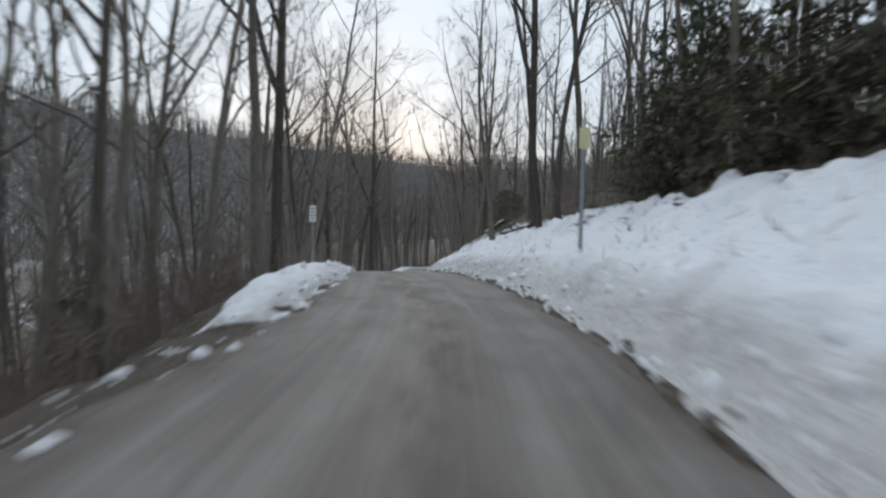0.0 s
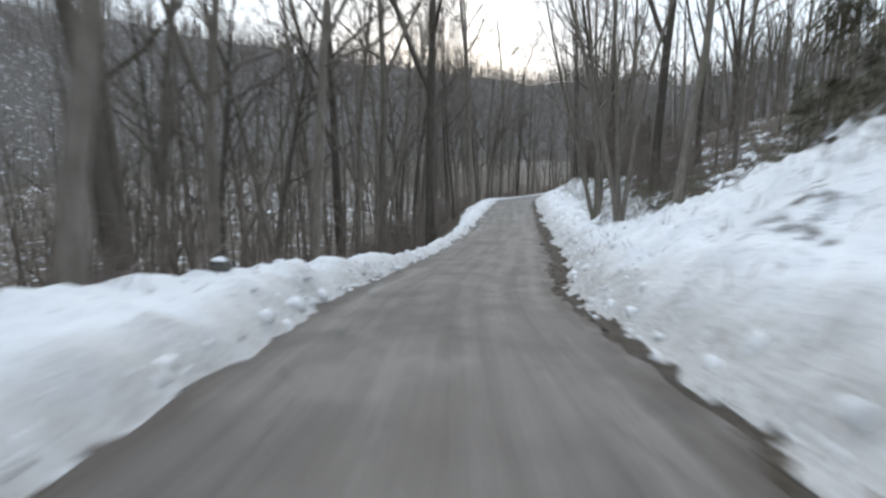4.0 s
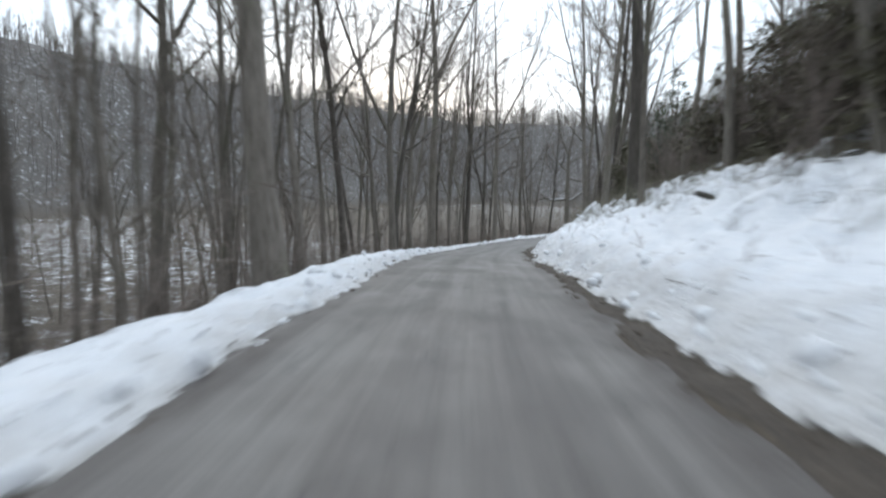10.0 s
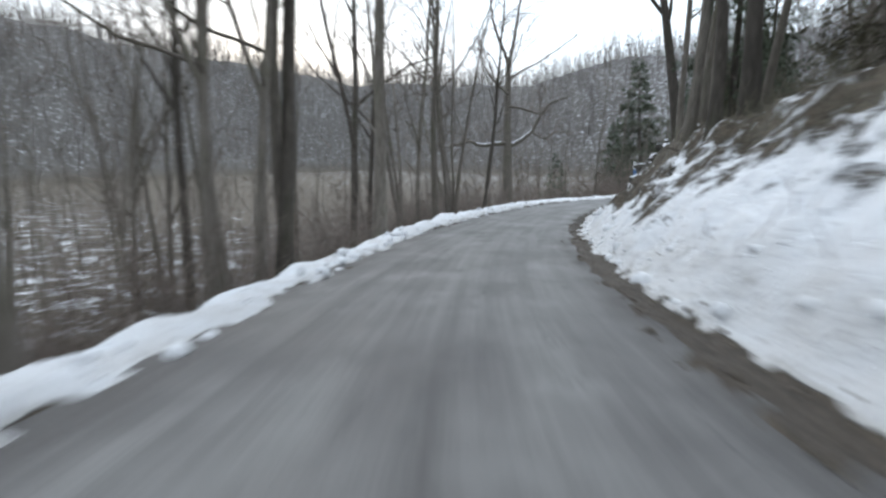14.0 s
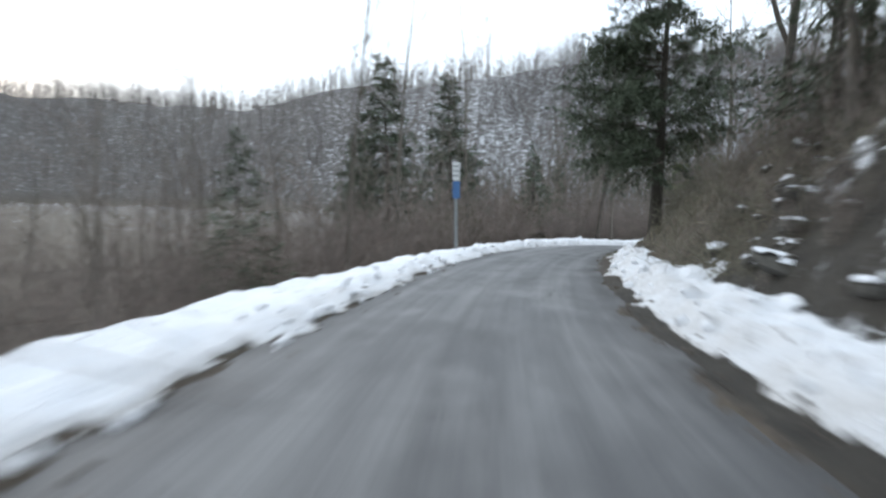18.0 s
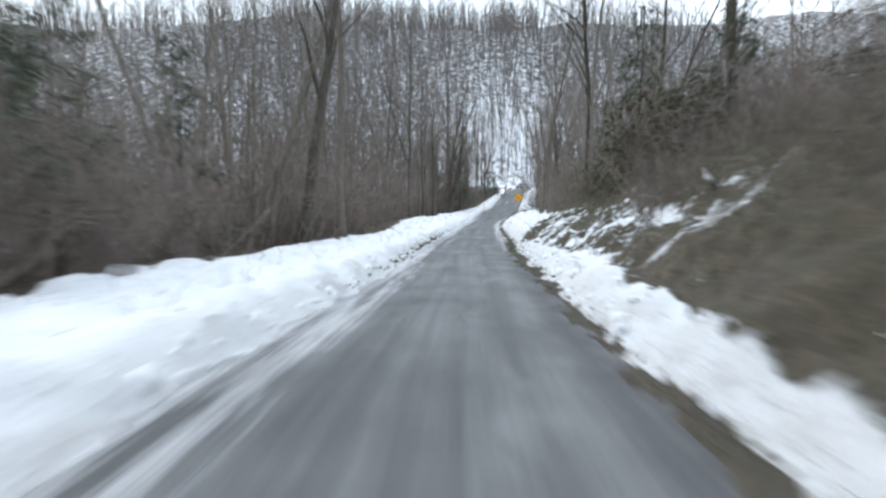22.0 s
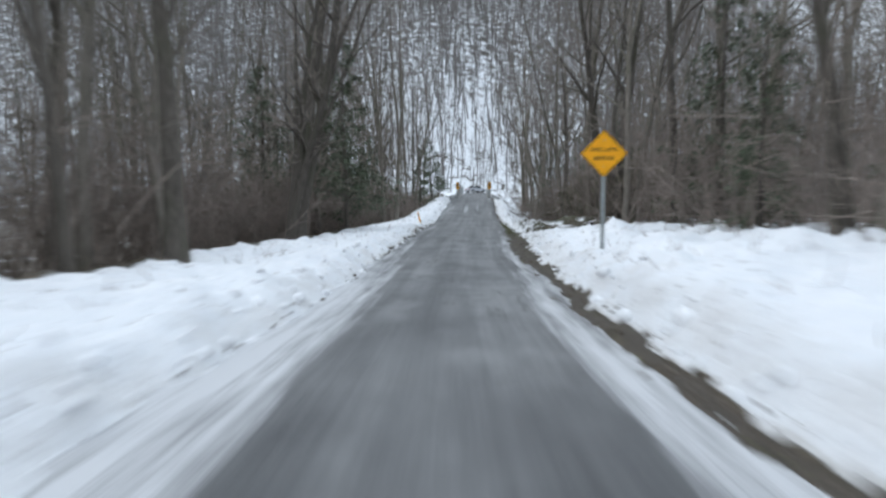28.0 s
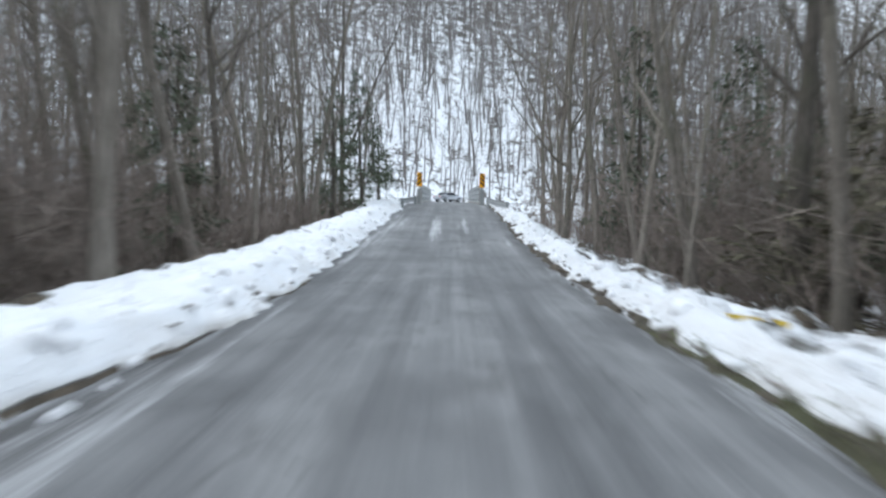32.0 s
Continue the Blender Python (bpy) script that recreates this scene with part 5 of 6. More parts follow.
def shape(points, depth):
    """A flat outline in x and z, given thickness along y."""
    bm = bmesh.new()
    front = [bm.verts.new((x, -depth / 2, z)) for x, z in points]
    back = [bm.verts.new((x, depth / 2, z)) for x, z in points]
    bm.faces.new(front)
    bm.faces.new(back[::-1])
    n = len(points)
    for i in range(n):
        bm.faces.new((front[i], back[i], back[(i + 1) % n], front[(i + 1) % n]))
    bmesh.ops.recalc_face_normals(bm, faces=bm.faces[:])
    return bm


def part(name, bm, mat, parent, label="", bevel=0.0):
    return part_of(parent, name, mesh_of(name, bm, mat, bevel), label)


def words(text, size, at, mat, parent):
    cu = bpy.data.curves.new("lettering", "FONT")
    cu.body, cu.size, cu.extrude, cu.align_x, cu.align_y = text, size, 0.002, "CENTER", "CENTER"
    tmp = bpy.data.objects.new("lettering", cu)
    me = bpy.data.meshes.new_from_object(tmp)
    bpy.data.objects.remove(tmp)
    me.transform(Matrix.Translation(at) @ pose(0, 0, 0, 90, 0, 0))
    me.materials.clear()
    me.materials.append(mat)
    return part_of(parent, "lettering", me)


M_STEEL = plain("galvanised_steel", (0.42, 0.44, 0.45), 0.5, 0.2, 5, 0.7, 0.5)
M_POST = plain("weathered_post", (0.30, 0.32, 0.32), 0.65, 0.25, 6, 0.3)
M_AMBER = plain("amber_sign", (0.9, 0.40, 0.01), 0.45, 0.08, 4)
M_BLACK = plain("black_paint", (0.012, 0.012, 0.012), 0.5, 0.2, 6)
M_WHITE = plain("white_sign", (0.72, 0.73, 0.72), 0.5, 0.1, 4)
M_BLUE = plain("blue_sign", (0.09, 0.19, 0.38), 0.45, 0.15, 4)
M_PALE = plain("pale_yellow_sign", (0.62, 0.62, 0.36), 0.5, 0.12, 4)
M_CONCRETE = plain("concrete", (0.36, 0.36, 0.35), 0.85, 0.2, 1.5)
M_SILVER = plain("silver_paint", (0.36, 0.38, 0.41), 0.3, 0.06, 1.0, 0.6, 0.5)
M_GLASS = plain("dark_glass", (0.02, 0.025, 0.03), 0.08, 0.1, 2, 0.0, 0.6)
M_TYRE = plain("tyre", (0.02, 0.02, 0.02), 0.85, 0.2, 8)
M_LAMP = plain("lamp_lens", (0.7, 0.7, 0.68), 0.15, 0.1, 6)
M_RED = plain("red_lens", (0.4, 0.02, 0.015), 0.2, 0.1, 6)
M_SNOWCAP = plain("snow_cap", (0.8, 0.82, 0.86), 0.8, 0.08, 3, relief=0.5)


def facing(x, y, turn, lean=(0, 0)):
    """A place on the ground; the sign's face looks back along the heading turn."""
    return pose(x, y, float(ground_z(x, y)[0]) - 0.15, lean[0], lean[1], turn)


def channel_post(parent, h, w=0.07, mat=None):
    bm = shape([(-w / 2, 0), (w / 2, 0), (w / 2, h), (-w / 2, h)], 0.012)
    for sx in (-1, 1):
        b2 = box(0.012, 0.045, h, (sx * w / 2, 0.02, h / 2))
        me = bpy.data.meshes.new("flange")
        b2.to_mesh(me)
        b2.free()
        bm.from_mesh(me)
        bpy.data.meshes.remove(me)
    part("post", bm, mat or M_POST, parent)


def rounded(w, h, r, cx=0.0, cz=0.0):
    pts = []
    for qx, qz, a0 in ((1, 1, 0), (-1, 1, 90), (-1, -1, 180), (1, -1, 270)):
        for k in range(4):
            a = radians(a0 + 30 * k)
            pts.append((cx + qx * (w / 2 - r) + r * math.cos(a), cz + qz * (h / 2 - r) + r * math.sin(a)))
    return pts


def bridge_sign():
    e = thing("warning_sign", facing(111.25, 219.36, -64))
    channel_post(e, 2.43)
    half = 0.762 / math.sqrt(2)
    zc = 2.33
    turn = Matrix.Translation((0, 0, zc)) @ Matrix.Rotation(radians(45), 4, "Y")
    for name, w, y, mat in (("border", 0.762, -0.022, M_AMBER), ("black_line", 0.722, -0.0265, M_BLACK), ("face", 0.694, -0.031, M_AMBER)):
        bm = shape(rounded(w, w, 0.045), 0.004)
        bm.transform(Matrix.Translation((0, y, 0)) @ turn)
        part(name, bm, mat, e)
    words("ONE LANE", 0.135, (0, -0.036, zc + 0.09), M_BLACK, e)
    words("BRIDGE", 0.135, (0, -0.036, zc - 0.11), M_BLACK, e)
    for z in (zc - 0.3, zc + 0.3):
        part("bolt", disc(0.012, 0.012, 8, (0, -0.036, z), pose(0, 0, 0, 90)), M_STEEL, e)
    tagged(e, "amber diamond one lane bridge warning sign on a steel post", "road sign")


def notice_sign():
    e = thing("notice_sign", facing(-6.8, 32.2, 6))
    channel_post(e, 3.5)
    part("plate", shape(rounded(0.34, 0.86, 0.04, 0, 3.0), 0.004), M_WHITE, e).location = (0, -0.022, 0)
    for k in range(4):
        part("text_bar", box(0.21 - 0.04 * (k % 2), 0.003, 0.055, (0, -0.026, 3.27 - 0.18 * k)), M_POST, e)
    tagged(e, "tall white notice sign with four lines of writing on a post", "road sign")


def bend_sign():
    e = thing("small_sign", facing(2.9, 13.0, 30))
    channel_post(e, 2.75, 0.06)
    part("plate", shape(rounded(0.3, 0.45, 0.03, 0, 2.55), 0.004), M_PALE, e).location = (0, -0.022, 0)
    tagged(e, "pale yellow plate on a thin post in the snowbank", "road sign")


def route_marker():
    e = thing("route_marker", facing(24.46, 177.19, -12, (0, -1.5)))
    channel_post(e, 3.1, 0.09)
    part("white_plate", shape(rounded(0.27, 0.66, 0.03, 0, 2.95), 0.004), M_WHITE, e).location = (0, -0.03, 0)
    part("blue_plate", shape(rounded(0.27, 0.6, 0.03, 0, 2.3), 0.004), M_BLUE, e).location = (0, -0.03, 0)
    for k in range(3):
        part("text_bar", box(0.16, 0.003, 0.04, (0, -0.034, 3.12 - 0.16 * k)), M_POST, e)
    tagged(e, "white and blue route marker plates on a leaning grey post", "road sign")


M_STAKE = plain("weathered_yellow", (0.5, 0.36, 0.05), 0.6, 0.3, 6)


def delineator(x, y, turn, lean, label, mat=M_AMBER):
    e = thing("delineator", facing(x, y, turn, lean))
    part("stake", shape([(-0.04, 0), (0.04, 0), (0.04, 0.86), (0.015, 0.9), (-0.015, 0.9), (-0.04, 0.86)], 0.012), mat, e, bevel=0.003)
    part("band", shape([(-0.042, 0.66), (0.042, 0.66), (0.042, 0.74), (-0.042, 0.74)], 0.018), M_BLACK, e)
    tagged(e, label, "marker post")


bridge_sign()
notice_sign()
bend_sign()
route_marker()
delineator(*[float(q[0]) for q in place(np.array([303.4]), np.array([-2.75]))[:2]], -60, (4, -14), "leaning yellow plastic marker stake in the snow verge")
delineator(*[float(q[0]) for q in place(np.array([308.3]), np.array([3.3]))[:2]], -104, (20, 88), "knocked-over yellow marker stake lying on the snow", M_STAKE)

# ---- the bridge ----
BR0, BR1, HALF = 337.3, 358.3, 1.62


def along_bridge(s, u, dz):
    x, y, z = place(np.array([s]), np.array([u]))
    return Vector((float(x[0]), float(y[0]), float(z[0]) + dz))


def bridge():
    p0, p1 = along_bridge(BR0, 0.1, 0), along_bridge(BR1, 0.1, 0)
    d = p1 - p0
    turn = math.degrees(math.atan2(d.y, d.x)) - 90
    tilt = math.degrees(math.atan2(d.z, math.hypot(d.x, d.y)))
    mid = (p0 + p1) / 2
    L = d.length
    e = thing("bridge", pose(mid.x, mid.y, mid.z, tilt, 0, turn))
    part("deck", box(2 * HALF + 1.0, L, 0.4, (0, 0, -0.33)), M_CONCRETE, e, bevel=0.02)
    for sx in (-1, 1):
        x = sx * (HALF + 0.2)
        part("kerb", box(0.3, L, 0.28, (x, 0, 0.02)), M_CONCRETE, e, bevel=0.02)
        for k in range(8):
            part("rail_post", box(0.12, 0.12, 1.0, (x, -L / 2 + 0.4 + k * (L - 0.8) / 7, 0.6)), M_STEEL, e)
        for z in (0.45, 0.75, 1.05):
            part("rail", box(0.05, L - 0.2, 0.2, (x - sx * 0.09, 0, z)), M_STEEL, e, bevel=0.015)
        part("end_block", box(0.3, 0.5, 0.9, (x, -L / 2 - 0.25, 0.4)), M_CONCRETE, e, bevel=0.03)
        part("abutment", box(1.6, 1.2, 3.0, (x, -L / 2 + 0.4, -1.9)), M_CONCRETE, e, bevel=0.03)
        part("abutment", box(1.6, 1.2, 3.0, (x, L / 2 - 0.4, -1.9)), M_CONCRETE, e, bevel=0.03)
    tagged(e, "narrow one-lane bridge with grey railings and concrete kerbs", "bridge")


def object_marker(u, slant):
    p = along_bridge(BR0 - 0.9, u, 0)
    d = along_bridge(BR0, 0, 0) - along_bridge(BR0 - 4, 0, 0)
    e = thing("object_marker", pose(p.x, p.y, p.z - 0.4, 0, 0, math.degrees(math.atan2(d.y, d.x)) - 90))
    channel_post(e, 2.2, 0.06)
    part("plate", shape(rounded(0.32, 0.8, 0.02, 0, 1.78), 0.004), M_AMBER, e).location = (0, -0.022, 0)
    for k in range(3):
        z = 1.53 + 0.235 * k
        part("stripe", shape([(-0.15, z - slant * 0.13), (0.15, z + slant * 0.13), (0.15, z + slant * 0.13 + 0.12), (-0.15, z - slant * 0.13 + 0.12)], 0.003), M_BLACK, e).location = (0, -0.0265, 0)
    tagged(e, "amber and black striped object marker beside the bridge end", "road sign", "bridge end markers")


def guard_rail(s0, s1, u0, u1):
    a, b = along_bridge(s0, u0, 0), along_bridge(s1, u1, 0)
    d = b - a
    L = d.length
    e = thing("guard_rail", pose(a.x, a.y, a.z - 0.3, math.degrees(math.atan2(d.z, math.hypot(d.x, d.y))), 0, math.degrees(math.atan2(d.y, d.x)) - 90))
    prof = [(0, 0.42), (0.035, 0.46), (0.035, 0.52), (0, 0.57), (0.035, 0.62), (0.035, 0.68), (0, 0.72), (-0.012, 0.72), (0.02, 0.67), (0.02, 0.63), (-0.015, 0.57), (0.02, 0.51), (0.02, 0.47), (-0.012, 0.42)]
    bm = shape(prof, L)
    bm.transform(Matrix.Translation((0, L / 2, 0)))
    part("rail", bm, M_STEEL, e)
    for k in range(int(L / 2) + 1):
        part("post", box(0.1, 0.14, 1.3, (0.1, 0.1 + k * (L - 0.2) / max(1, int(L / 2)), 0.1)), M_POST, e)
    tagged(e, "grey steel guard rail leading to the bridge", "guard rail", "bridge guard rails")


bridge()
object_marker(-HALF - 0.08, 1)
object_marker(HALF + 0.28, -1)
guard_rail(BR0 - 6.5, BR0 - 1.2, 2.75, HALF + 0.5)
guard_rail(BR0 - 4.5, BR0 - 1.2, -2.5, -HALF - 0.35)


# ---- the crossing lane behind the bridge, and the waiting car ----
def cross_road():
    p = along_bridge(S_END - 4, 0, 0.015)
    q = along_bridge(S_END - 8, 0, 0)
    d = (p - q).normalized()
    r = Vector((d.y, -d.x, 0)).normalized()
    us = np.linspace(-60, 60, 61)
    v = []
    for u in us:
        for w in (-2.6, -1.3, 0, 1.3, 2.6):
            g = p + r * float(u) + Vector((d.x, d.y, 0)) * w
            v.append((g.x, g.y, p.z - 0.02 * abs(w) + (0.02 if abs(u) < 5 else 0)))
    v = np.array(v)
    uv = np.stack([np.tile((-2.6, -1.3, 0, 1.3, 2.6), 61), np.repeat(us, 5)], 1)
    me = sheet("cross_road", v, grid_faces(61, 5), M_ROAD, [("late", np.ones(len(v))), ("slush", np.full(len(v), 0.3)), ("stain", np.zeros(len(v)))], uv)
    tagged(new("cross_road", me), "grey lane crossing behind the bridge at the hill's foot", "road", kind="structure")


cross_road()


def sedan(m):
    """A four-door saloon; x runs along the car, z up."""
    e = thing("car", m)
    side = [(-2.25, 0.35), (-2.3, 0.62), (-2.2, 0.88), (-1.55, 0.95), (-1.0, 1.36), (0.35, 1.42), (1.15, 0.98), (2.0, 0.86), (2.28, 0.62), (2.25, 0.34)]
    bm = bmesh.new()
    rings = []
    for y, k in ((-0.86, 0.94), (-0.7, 1.0), (0, 1.02), (0.7, 1.0), (0.86, 0.94)):
        rings.append([bm.verts.new((x * (1 if z < 0.9 else 0.98), y * (1 if z < 0.97 else 0.8), 0.35 + (z - 0.35) * k)) for x, z in side])
    n = len(side)
    for a, b in zip(rings, rings[1:]):
        for i in range(n):
            bm.faces.new((a[i], a[(i + 1) % n], b[(i + 1) % n], b[i]))
    bm.faces.new(rings[0][::-1])
    bm.faces.new(rings[-1])
    bmesh.ops.recalc_face_normals(bm, faces=bm.faces[:])
    part("body", bm, M_SILVER, e, bevel=0.03)
    for sy in (-1, 1):
        y = sy * 0.80
        for pts in ([(-1.35, 0.98), (-0.95, 1.3), (-0.35, 1.34), (-0.35, 0.98)], [(-0.27, 0.98), (-0.27, 1.34), (0.3, 1.35), (0.95, 0.98)]):
            bm = shape(pts, 0.02)
            bm.transform(Matrix.Translation((0, y - sy * 0.02, 0)) @ Matrix.Rotation(sy * 0.0, 4, "X"))
            part("side_window", bm, M_GLASS, e)
        for x in (-1.4, 1.4):
            w = part("wheel", disc(0.33, 0.22, 24, (x, sy * 0.8, 0.33), pose(0, 0, 0, 90)), M_TYRE, e, bevel=0.02)
            part("rim", disc(0.2, 0.03, 16, (x, sy * 0.915, 0.33), pose(0, 0, 0, 90)), M_STEEL, w)
        part("headlight", box(0.06, 0.36, 0.14, (2.22, sy * 0.58, 0.7)), M_LAMP, e, bevel=0.02)
        part("tail_light", box(0.06, 0.34, 0.16, (-2.24, sy * 0.6, 0.76)), M_RED, e, bevel=0.02)
        part("mirror", box(0.1, 0.16, 0.11, (0.8, sy * 0.95, 1.02)), M_SILVER, e, bevel=0.02)
    for pts, label in (([(0.45, 1.40), (1.12, 1.0)], "windscreen"), ([(-1.06, 1.34), (-1.52, 0.98)], "rear_window")):
        (x0, z0), (x1, z1) = pts
        bm = bmesh.new()
        k = 0.03 if x1 > 0 else -0.03
        q = [bm.verts.new(c) for c in ((x0 + k, -0.6, z0), (x0 + k, 0.6, z0), (x1 + k, 0.7, z1), (x1 + k, -0.7, z1))]
        g = [bm.verts.new(v.co + Vector((-k * 0.6, 0, -0.03))) for v in q]
        bm.faces.new(q)
        bm.faces.new(g[::-1])
        for i in range(4):
            bm.faces.new((q[i], g[i], g[(i + 1) % 4], q[(i + 1) % 4]))
        bmesh.ops.recalc_face_normals(bm, faces=bm.faces[:])
        part(label, bm, M_GLASS, e)
    part("front_bumper", box(0.14, 1.7, 0.22, (2.24, 0, 0.42)), M_SILVER, e, bevel=0.04)
    part("rear_bumper", box(0.14, 1.7, 0.22, (-2.26, 0, 0.45)), M_SILVER, e, bevel=0.04)
    tagged(e, "silver-grey saloon car waiting beyond the bridge", "car")


pc = along_bridge(S_END - 4.5, -0.1, 0.03)
sedan(pose(pc.x, pc.y, pc.z, 0, 0, -22))


# ---- fallen wood and the bent old tree ----
def log(a, b, r, label, snow=True, seed=1):
    rng = np.random.default_rng(seed)
    za, zb = float(ground_z(a[0], a[1])[0]) + a[2], float(ground_z(b[0], b[1])[0]) + b[2]
    n = 9
    t = np.linspace(0, 1, n)[:, None]
    pts = np.array([a[0], a[1], za]) * (1 - t) + np.array([b[0], b[1], zb]) * t + rng.normal(0, 0.03, (n, 3))
    e = thing("fallen_log", pose(0, 0, 0))
    w = Wood()
    w.tube(pts, r * (1 - 0.45 * t[:, 0]), 9)
    for _ in range(3):
        k = rng.integers(3, n - 1)
        w.tube(bend(rng, pts[k], (rng.normal(0, 1), rng.normal(0, 1), 0.7), 0.7, 3, 0.2, 0), r * np.array([0.3, 0.22, 0.15, 0.06]), 5)
    part_of(e, "trunk", w.mesh("trunk", M_BARK_DARK))
    if snow:
        c = Wood()
        c.tube(pts + np.array([0, 0, r * 0.62]), r * 0.68 * (1 - 0.45 * t[:, 0]) * rng.uniform(0.7, 1.1, n), 8)
        part_of(e, "snow_cap", c.mesh("snow_cap", M_SNOWCAP), "strip of snow lying on the log")
    tagged(e, label, "log", "fallen logs")


log((3.4, 35.6, 0.1), (4.4, 31.2, 0.2), 0.2, "dark fallen log with snow on top lying on the bank", True, 3)
log((3.1, 44.6, 0.25), (3.9, 40.8, 0.45), 0.2, "snow-topped fallen trunk propped on the bank", True, 4)
for s0, u0, s1, u1, r in [(47, 5, 52, 6.5, 0.12), (139, 4.5, 144, 6.2, 0.16), (152, 4.6, 157, 7.6, 0.13), (184, 6.5, 190, 8.5, 0.14), (219, 6, 224, 7.6, 0.12), (292, 5.4, 296, 7.0, 0.09)]:
    (xa, ya, _), (xb, yb, _) = place(np.array([s0]), np.array([u0])), place(np.array([s1]), np.array([u1]))
    log((float(xa[0]), float(ya[0]), 0.1), (float(xb[0]), float(yb[0]), 0.15), r, "fallen dead branch half covered by snow", True, int(s0))


def limb_tree():
    """The old tree whose heavy snow-lined limbs reach out level over the verge."""
    rng = np.random.default_rng(91)
    x, y, fork = 9.97, 168.32, -6.3
    ground = float(ground_z(x, y)[0]) - 0.2
    e = thing("spreading_tree", pose(x, y, ground, 0, 0, -12))
    w, tw, sn = Wood(), Wood(), Wood()
    top = fork - ground
    trunk = bend(rng, (0, 0, -0.2), (0.0, 0, 1), top + 6.4, 10, 0.015, 0.01)
    q = np.linspace(0, 1, 11)
    w.tube(trunk, 0.47 * (1 - 0.62 * q) * (1 + 0.25 * np.exp(-q * 14)), 12)
    limbs = [(0.17, [(0, 0), (0.6, 0.15), (1.7, 0.95), (2.4, 2.3), (3.1, 3.2), (4.4, 3.6)]), (0.06, [(1.8, 1.0), (2.6, 0.5), (3.4, 0.95), (4.6, 1.1)]),
             (0.1, [(0, 2.9), (0.9, 2.75), (1.9, 2.45), (2.7, 2.3)]), (0.08, [(0, 1.6), (-0.8, 1.0), (-1.7, 0.8)]),
             (0.16, [(0, 0.25), (-1.2, 0.1), (-2.1, 0.0), (-2.9, 0.35), (-4.2, 0.0), (-5.5, -0.3)]), (0.07, [(-2.8, 0.3), (-3.6, 0.9), (-4.6, 1.1)]),
             (0.12, [(0, 3.8), (-1.0, 4.6), (-1.9, 5.9), (-2.3, 7.2)]), (0.1, [(0, 4.9), (1.1, 5.6), (2.6, 6.4), (5.0, 8.1)]), (0.06, [(2.4, 2.3), (2.3, 3.2), (2.7, 4.2)])]
    # the trunk parts into two leaders
    tip = float(trunk[-1][0])
    limbs += [(0.18, [(tip, 5.9), (tip + 0.25, 7.2), (tip + 0.6, 9.2), (tip + 0.95, 12.5)]), (0.16, [(tip, 5.9), (tip - 0.45, 7.1), (tip - 1.2, 9.0), (tip - 1.6, 12.0)])]
    for r, line in limbs:
        limb = np.array([(a, rng.normal(0, 0.12) * k, top + c) for k, (a, c) in enumerate(line)])
        m = len(limb)
        t = np.linspace(0, m - 1, 4 * m)
        fine = np.stack([np.interp(t, np.arange(m), limb[:, c]) for c in range(3)], 1)
        fine[1:-1] = (fine[:-2] + fine[1:-1] * 2 + fine[2:]) / 4 + rng.normal(0, 0.02, fine[1:-1].shape)
        w.tube(fine, r * np.linspace(1, 0.3, len(fine)), 7)
        if r > 0.15 and line[0][1] < 1:
            k = len(fine) // 2
            sn.tube(fine[2:k] + np.array([0, 0, r * 0.72]), r * 0.6 * np.linspace(0.8, 0.5, k - 2), 6)
        for _ in range(9):
            p = fine[rng.integers(len(fine) // 3, len(fine))]
            sub = bend(rng, p, outward(rng, limb[-1] - limb[0], rng.uniform(0.4, 1.1)), rng.uniform(0.6, 1.7), 4, 0.25, 0.03)
            tw.tube(sub, 0.028 * np.linspace(1, 0.3, 5), 4)
            for _ in range(5):
                p2 = sub[rng.integers(1, 5)]
                tw.tube(bend(rng, p2, outward(rng, sub[-1] - sub[0], rng.uniform(0.3, 1.0)), rng.uniform(0.3, 0.8), 2, 0.2, 0.02), [0.011, 0.008, 0.004], 3)
    part_of(e, "trunk", w.mesh("trunk", M_BARK))
    part_of(e, "crown", tw.mesh("crown", M_TWIG))
    part_of(e, "snow_strip", sn.mesh("snow_strip", M_SNOWCAP), "snow lying along the level limbs")
    tagged(e, "old spreading leafless tree with snow-lined level limbs", "tree")


limb_tree()


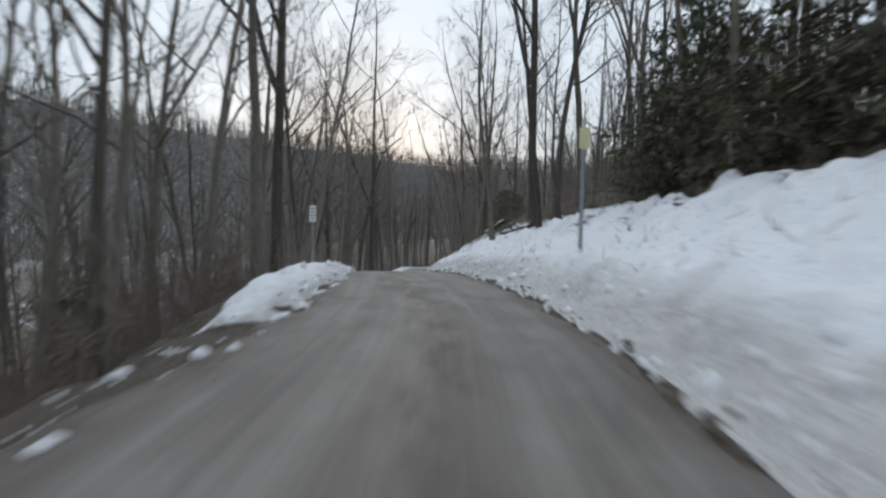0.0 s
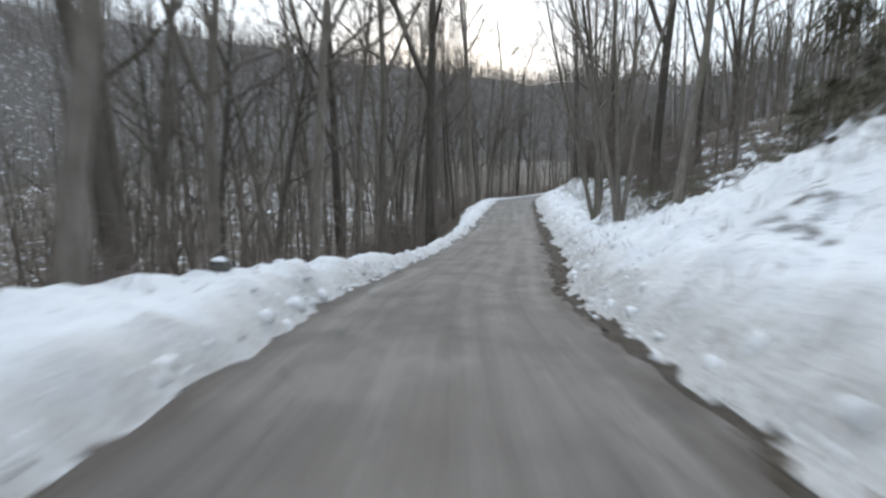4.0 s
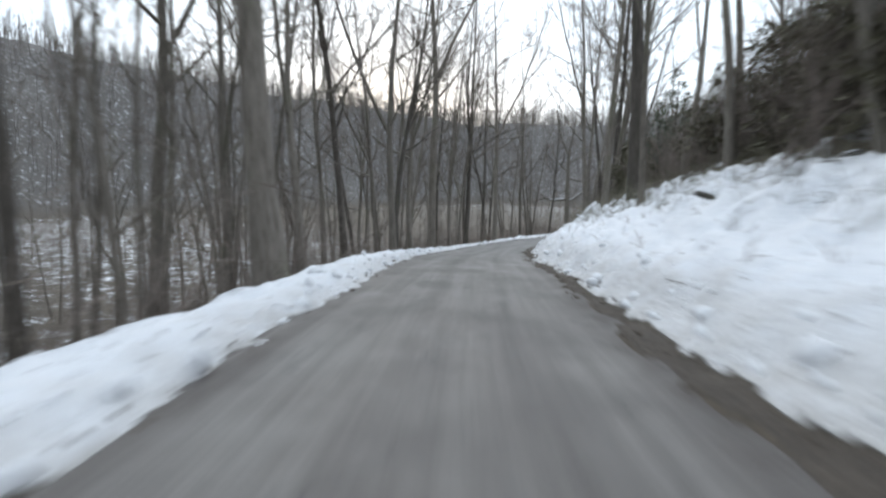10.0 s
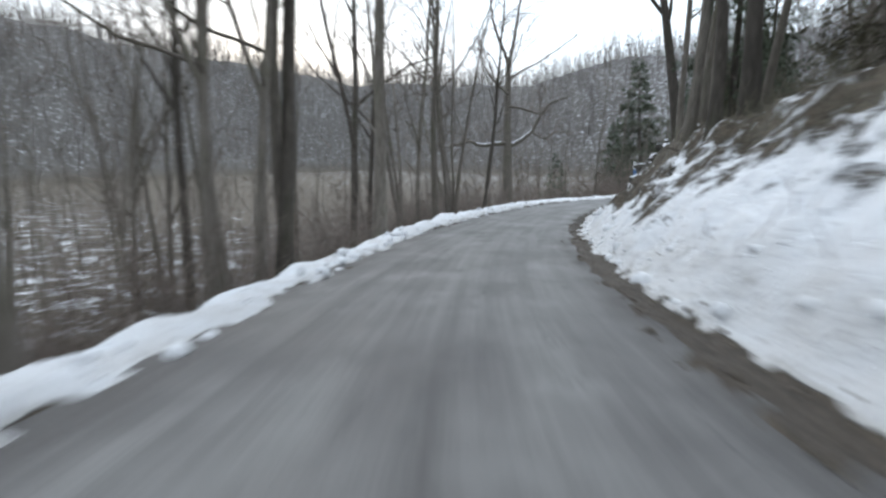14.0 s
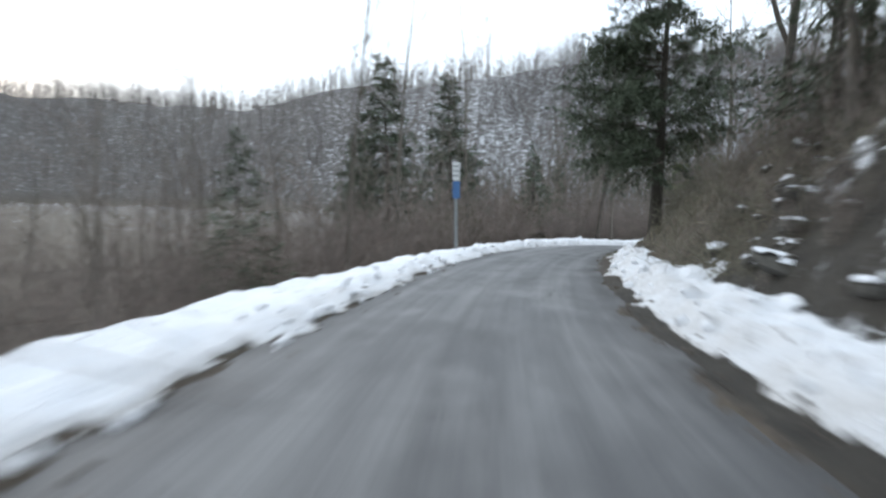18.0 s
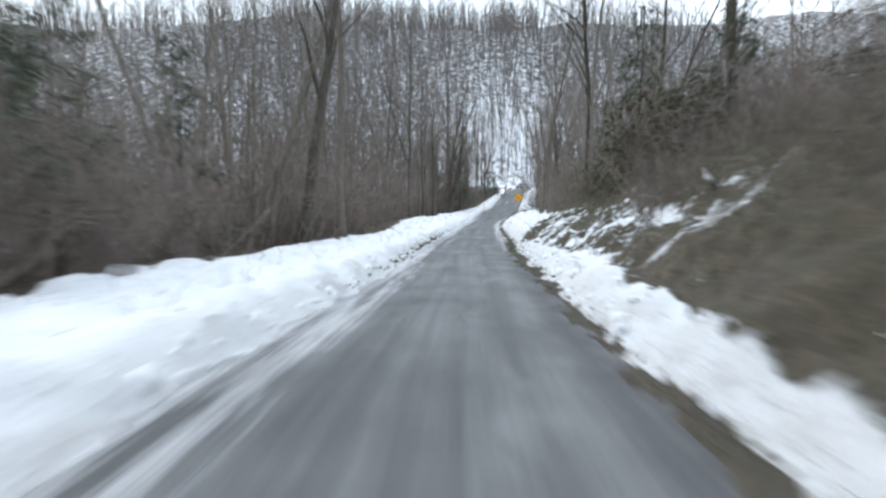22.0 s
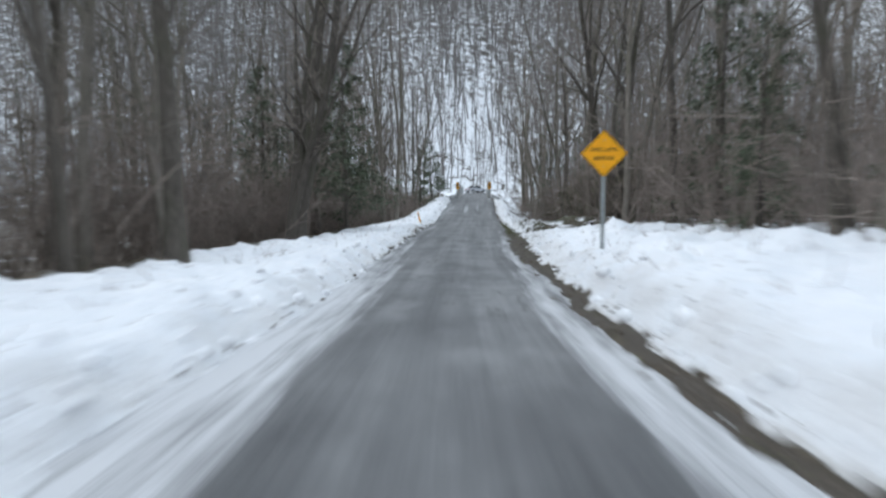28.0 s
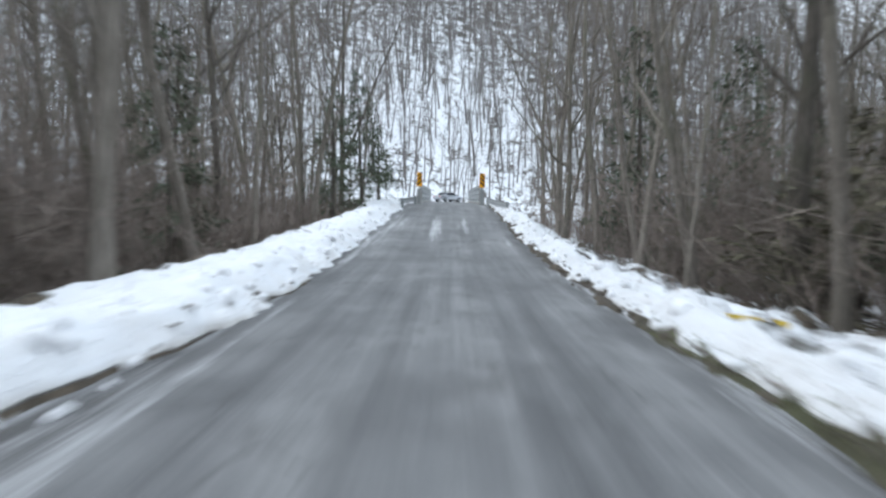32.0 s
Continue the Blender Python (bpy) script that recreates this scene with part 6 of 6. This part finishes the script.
# ---- rocks in the cut bank ----
M_ROCK = plain("mossy_rock", (0.09, 0.085, 0.075), 0.9, 0.45, 2.5, relief=0.8)


def rock(s, u, size, seed):
    rng = np.random.default_rng(seed)
    bm = bmesh.new()
    bmesh.ops.create_icosphere(bm, subdivisions=2, radius=1)
    k = rng.uniform(0.6, 1.25, 3) * np.array([1.2, 1.0, 0.65])
    for v in bm.verts:
        d = v.co.normalized()
        v.co = Vector((d.x * k[0], d.y * k[1], d.z * k[2])) * (1 + 0.28 * noise.noise(d * 1.7 + Vector((seed, 0, 0))) + 0.22 * noise.noise(d * 4)) * size
    x, y, zr = place(np.array([float(s)]), np.array([float(u)]))
    z = settle(x, y, zr, np.array([float(s)]), np.array([float(u)]))[0]
    m = pose(float(x[0]), float(y[0]), float(z[0]) + 0.12 * size, rng.uniform(-20, 20), rng.uniform(-20, 20), rng.uniform(0, 360))
    e = thing("rock", m)
    cap = bm.copy()
    for v in cap.verts:
        v.co = v.co * 1.02 + Vector((0, 0, 0.05))
    bmesh.ops.delete(cap, geom=[f for f in cap.faces if f.normal.z < 0.55 or noise.noise(f.calc_center_median() * 3 / size) < -0.15], context="FACES")
    part("stone", bm, M_ROCK, e)
    if len(cap.faces) > 3:
        part("snow_cap", cap, M_SNOWCAP, e, "snow lying on top of the rock")
    else:
        cap.free()
    tagged(e, "dark mossy rock with snow on top in the cut bank", "rock", "bank rocks")


ROCK_RNG = np.random.default_rng(5)
for k in range(150):
    s = ROCK_RNG.uniform(144, 180)
    rock(s, EDGE_R(s) + MUD_R(s) + SHELF(s) + ROCK_RNG.uniform(0.4, 3.2), 0.1 + 0.26 * ROCK_RNG.random() ** 2, k)
for k in range(14):
    s = ROCK_RNG.uniform(30, 140)
    rock(s, 2.6 + ROCK_RNG.uniform(2.2, 5.0), ROCK_RNG.uniform(0.1, 0.25), 70 + k)
for k, (s, u, size) in enumerate([(44.6, -4.4, 0.22), (47.2, -4.3, 0.26), (41.6, -5.0, 0.2), (24.5, -4.2, 0.18)]):
    rock(s, u, size, 90 + k)
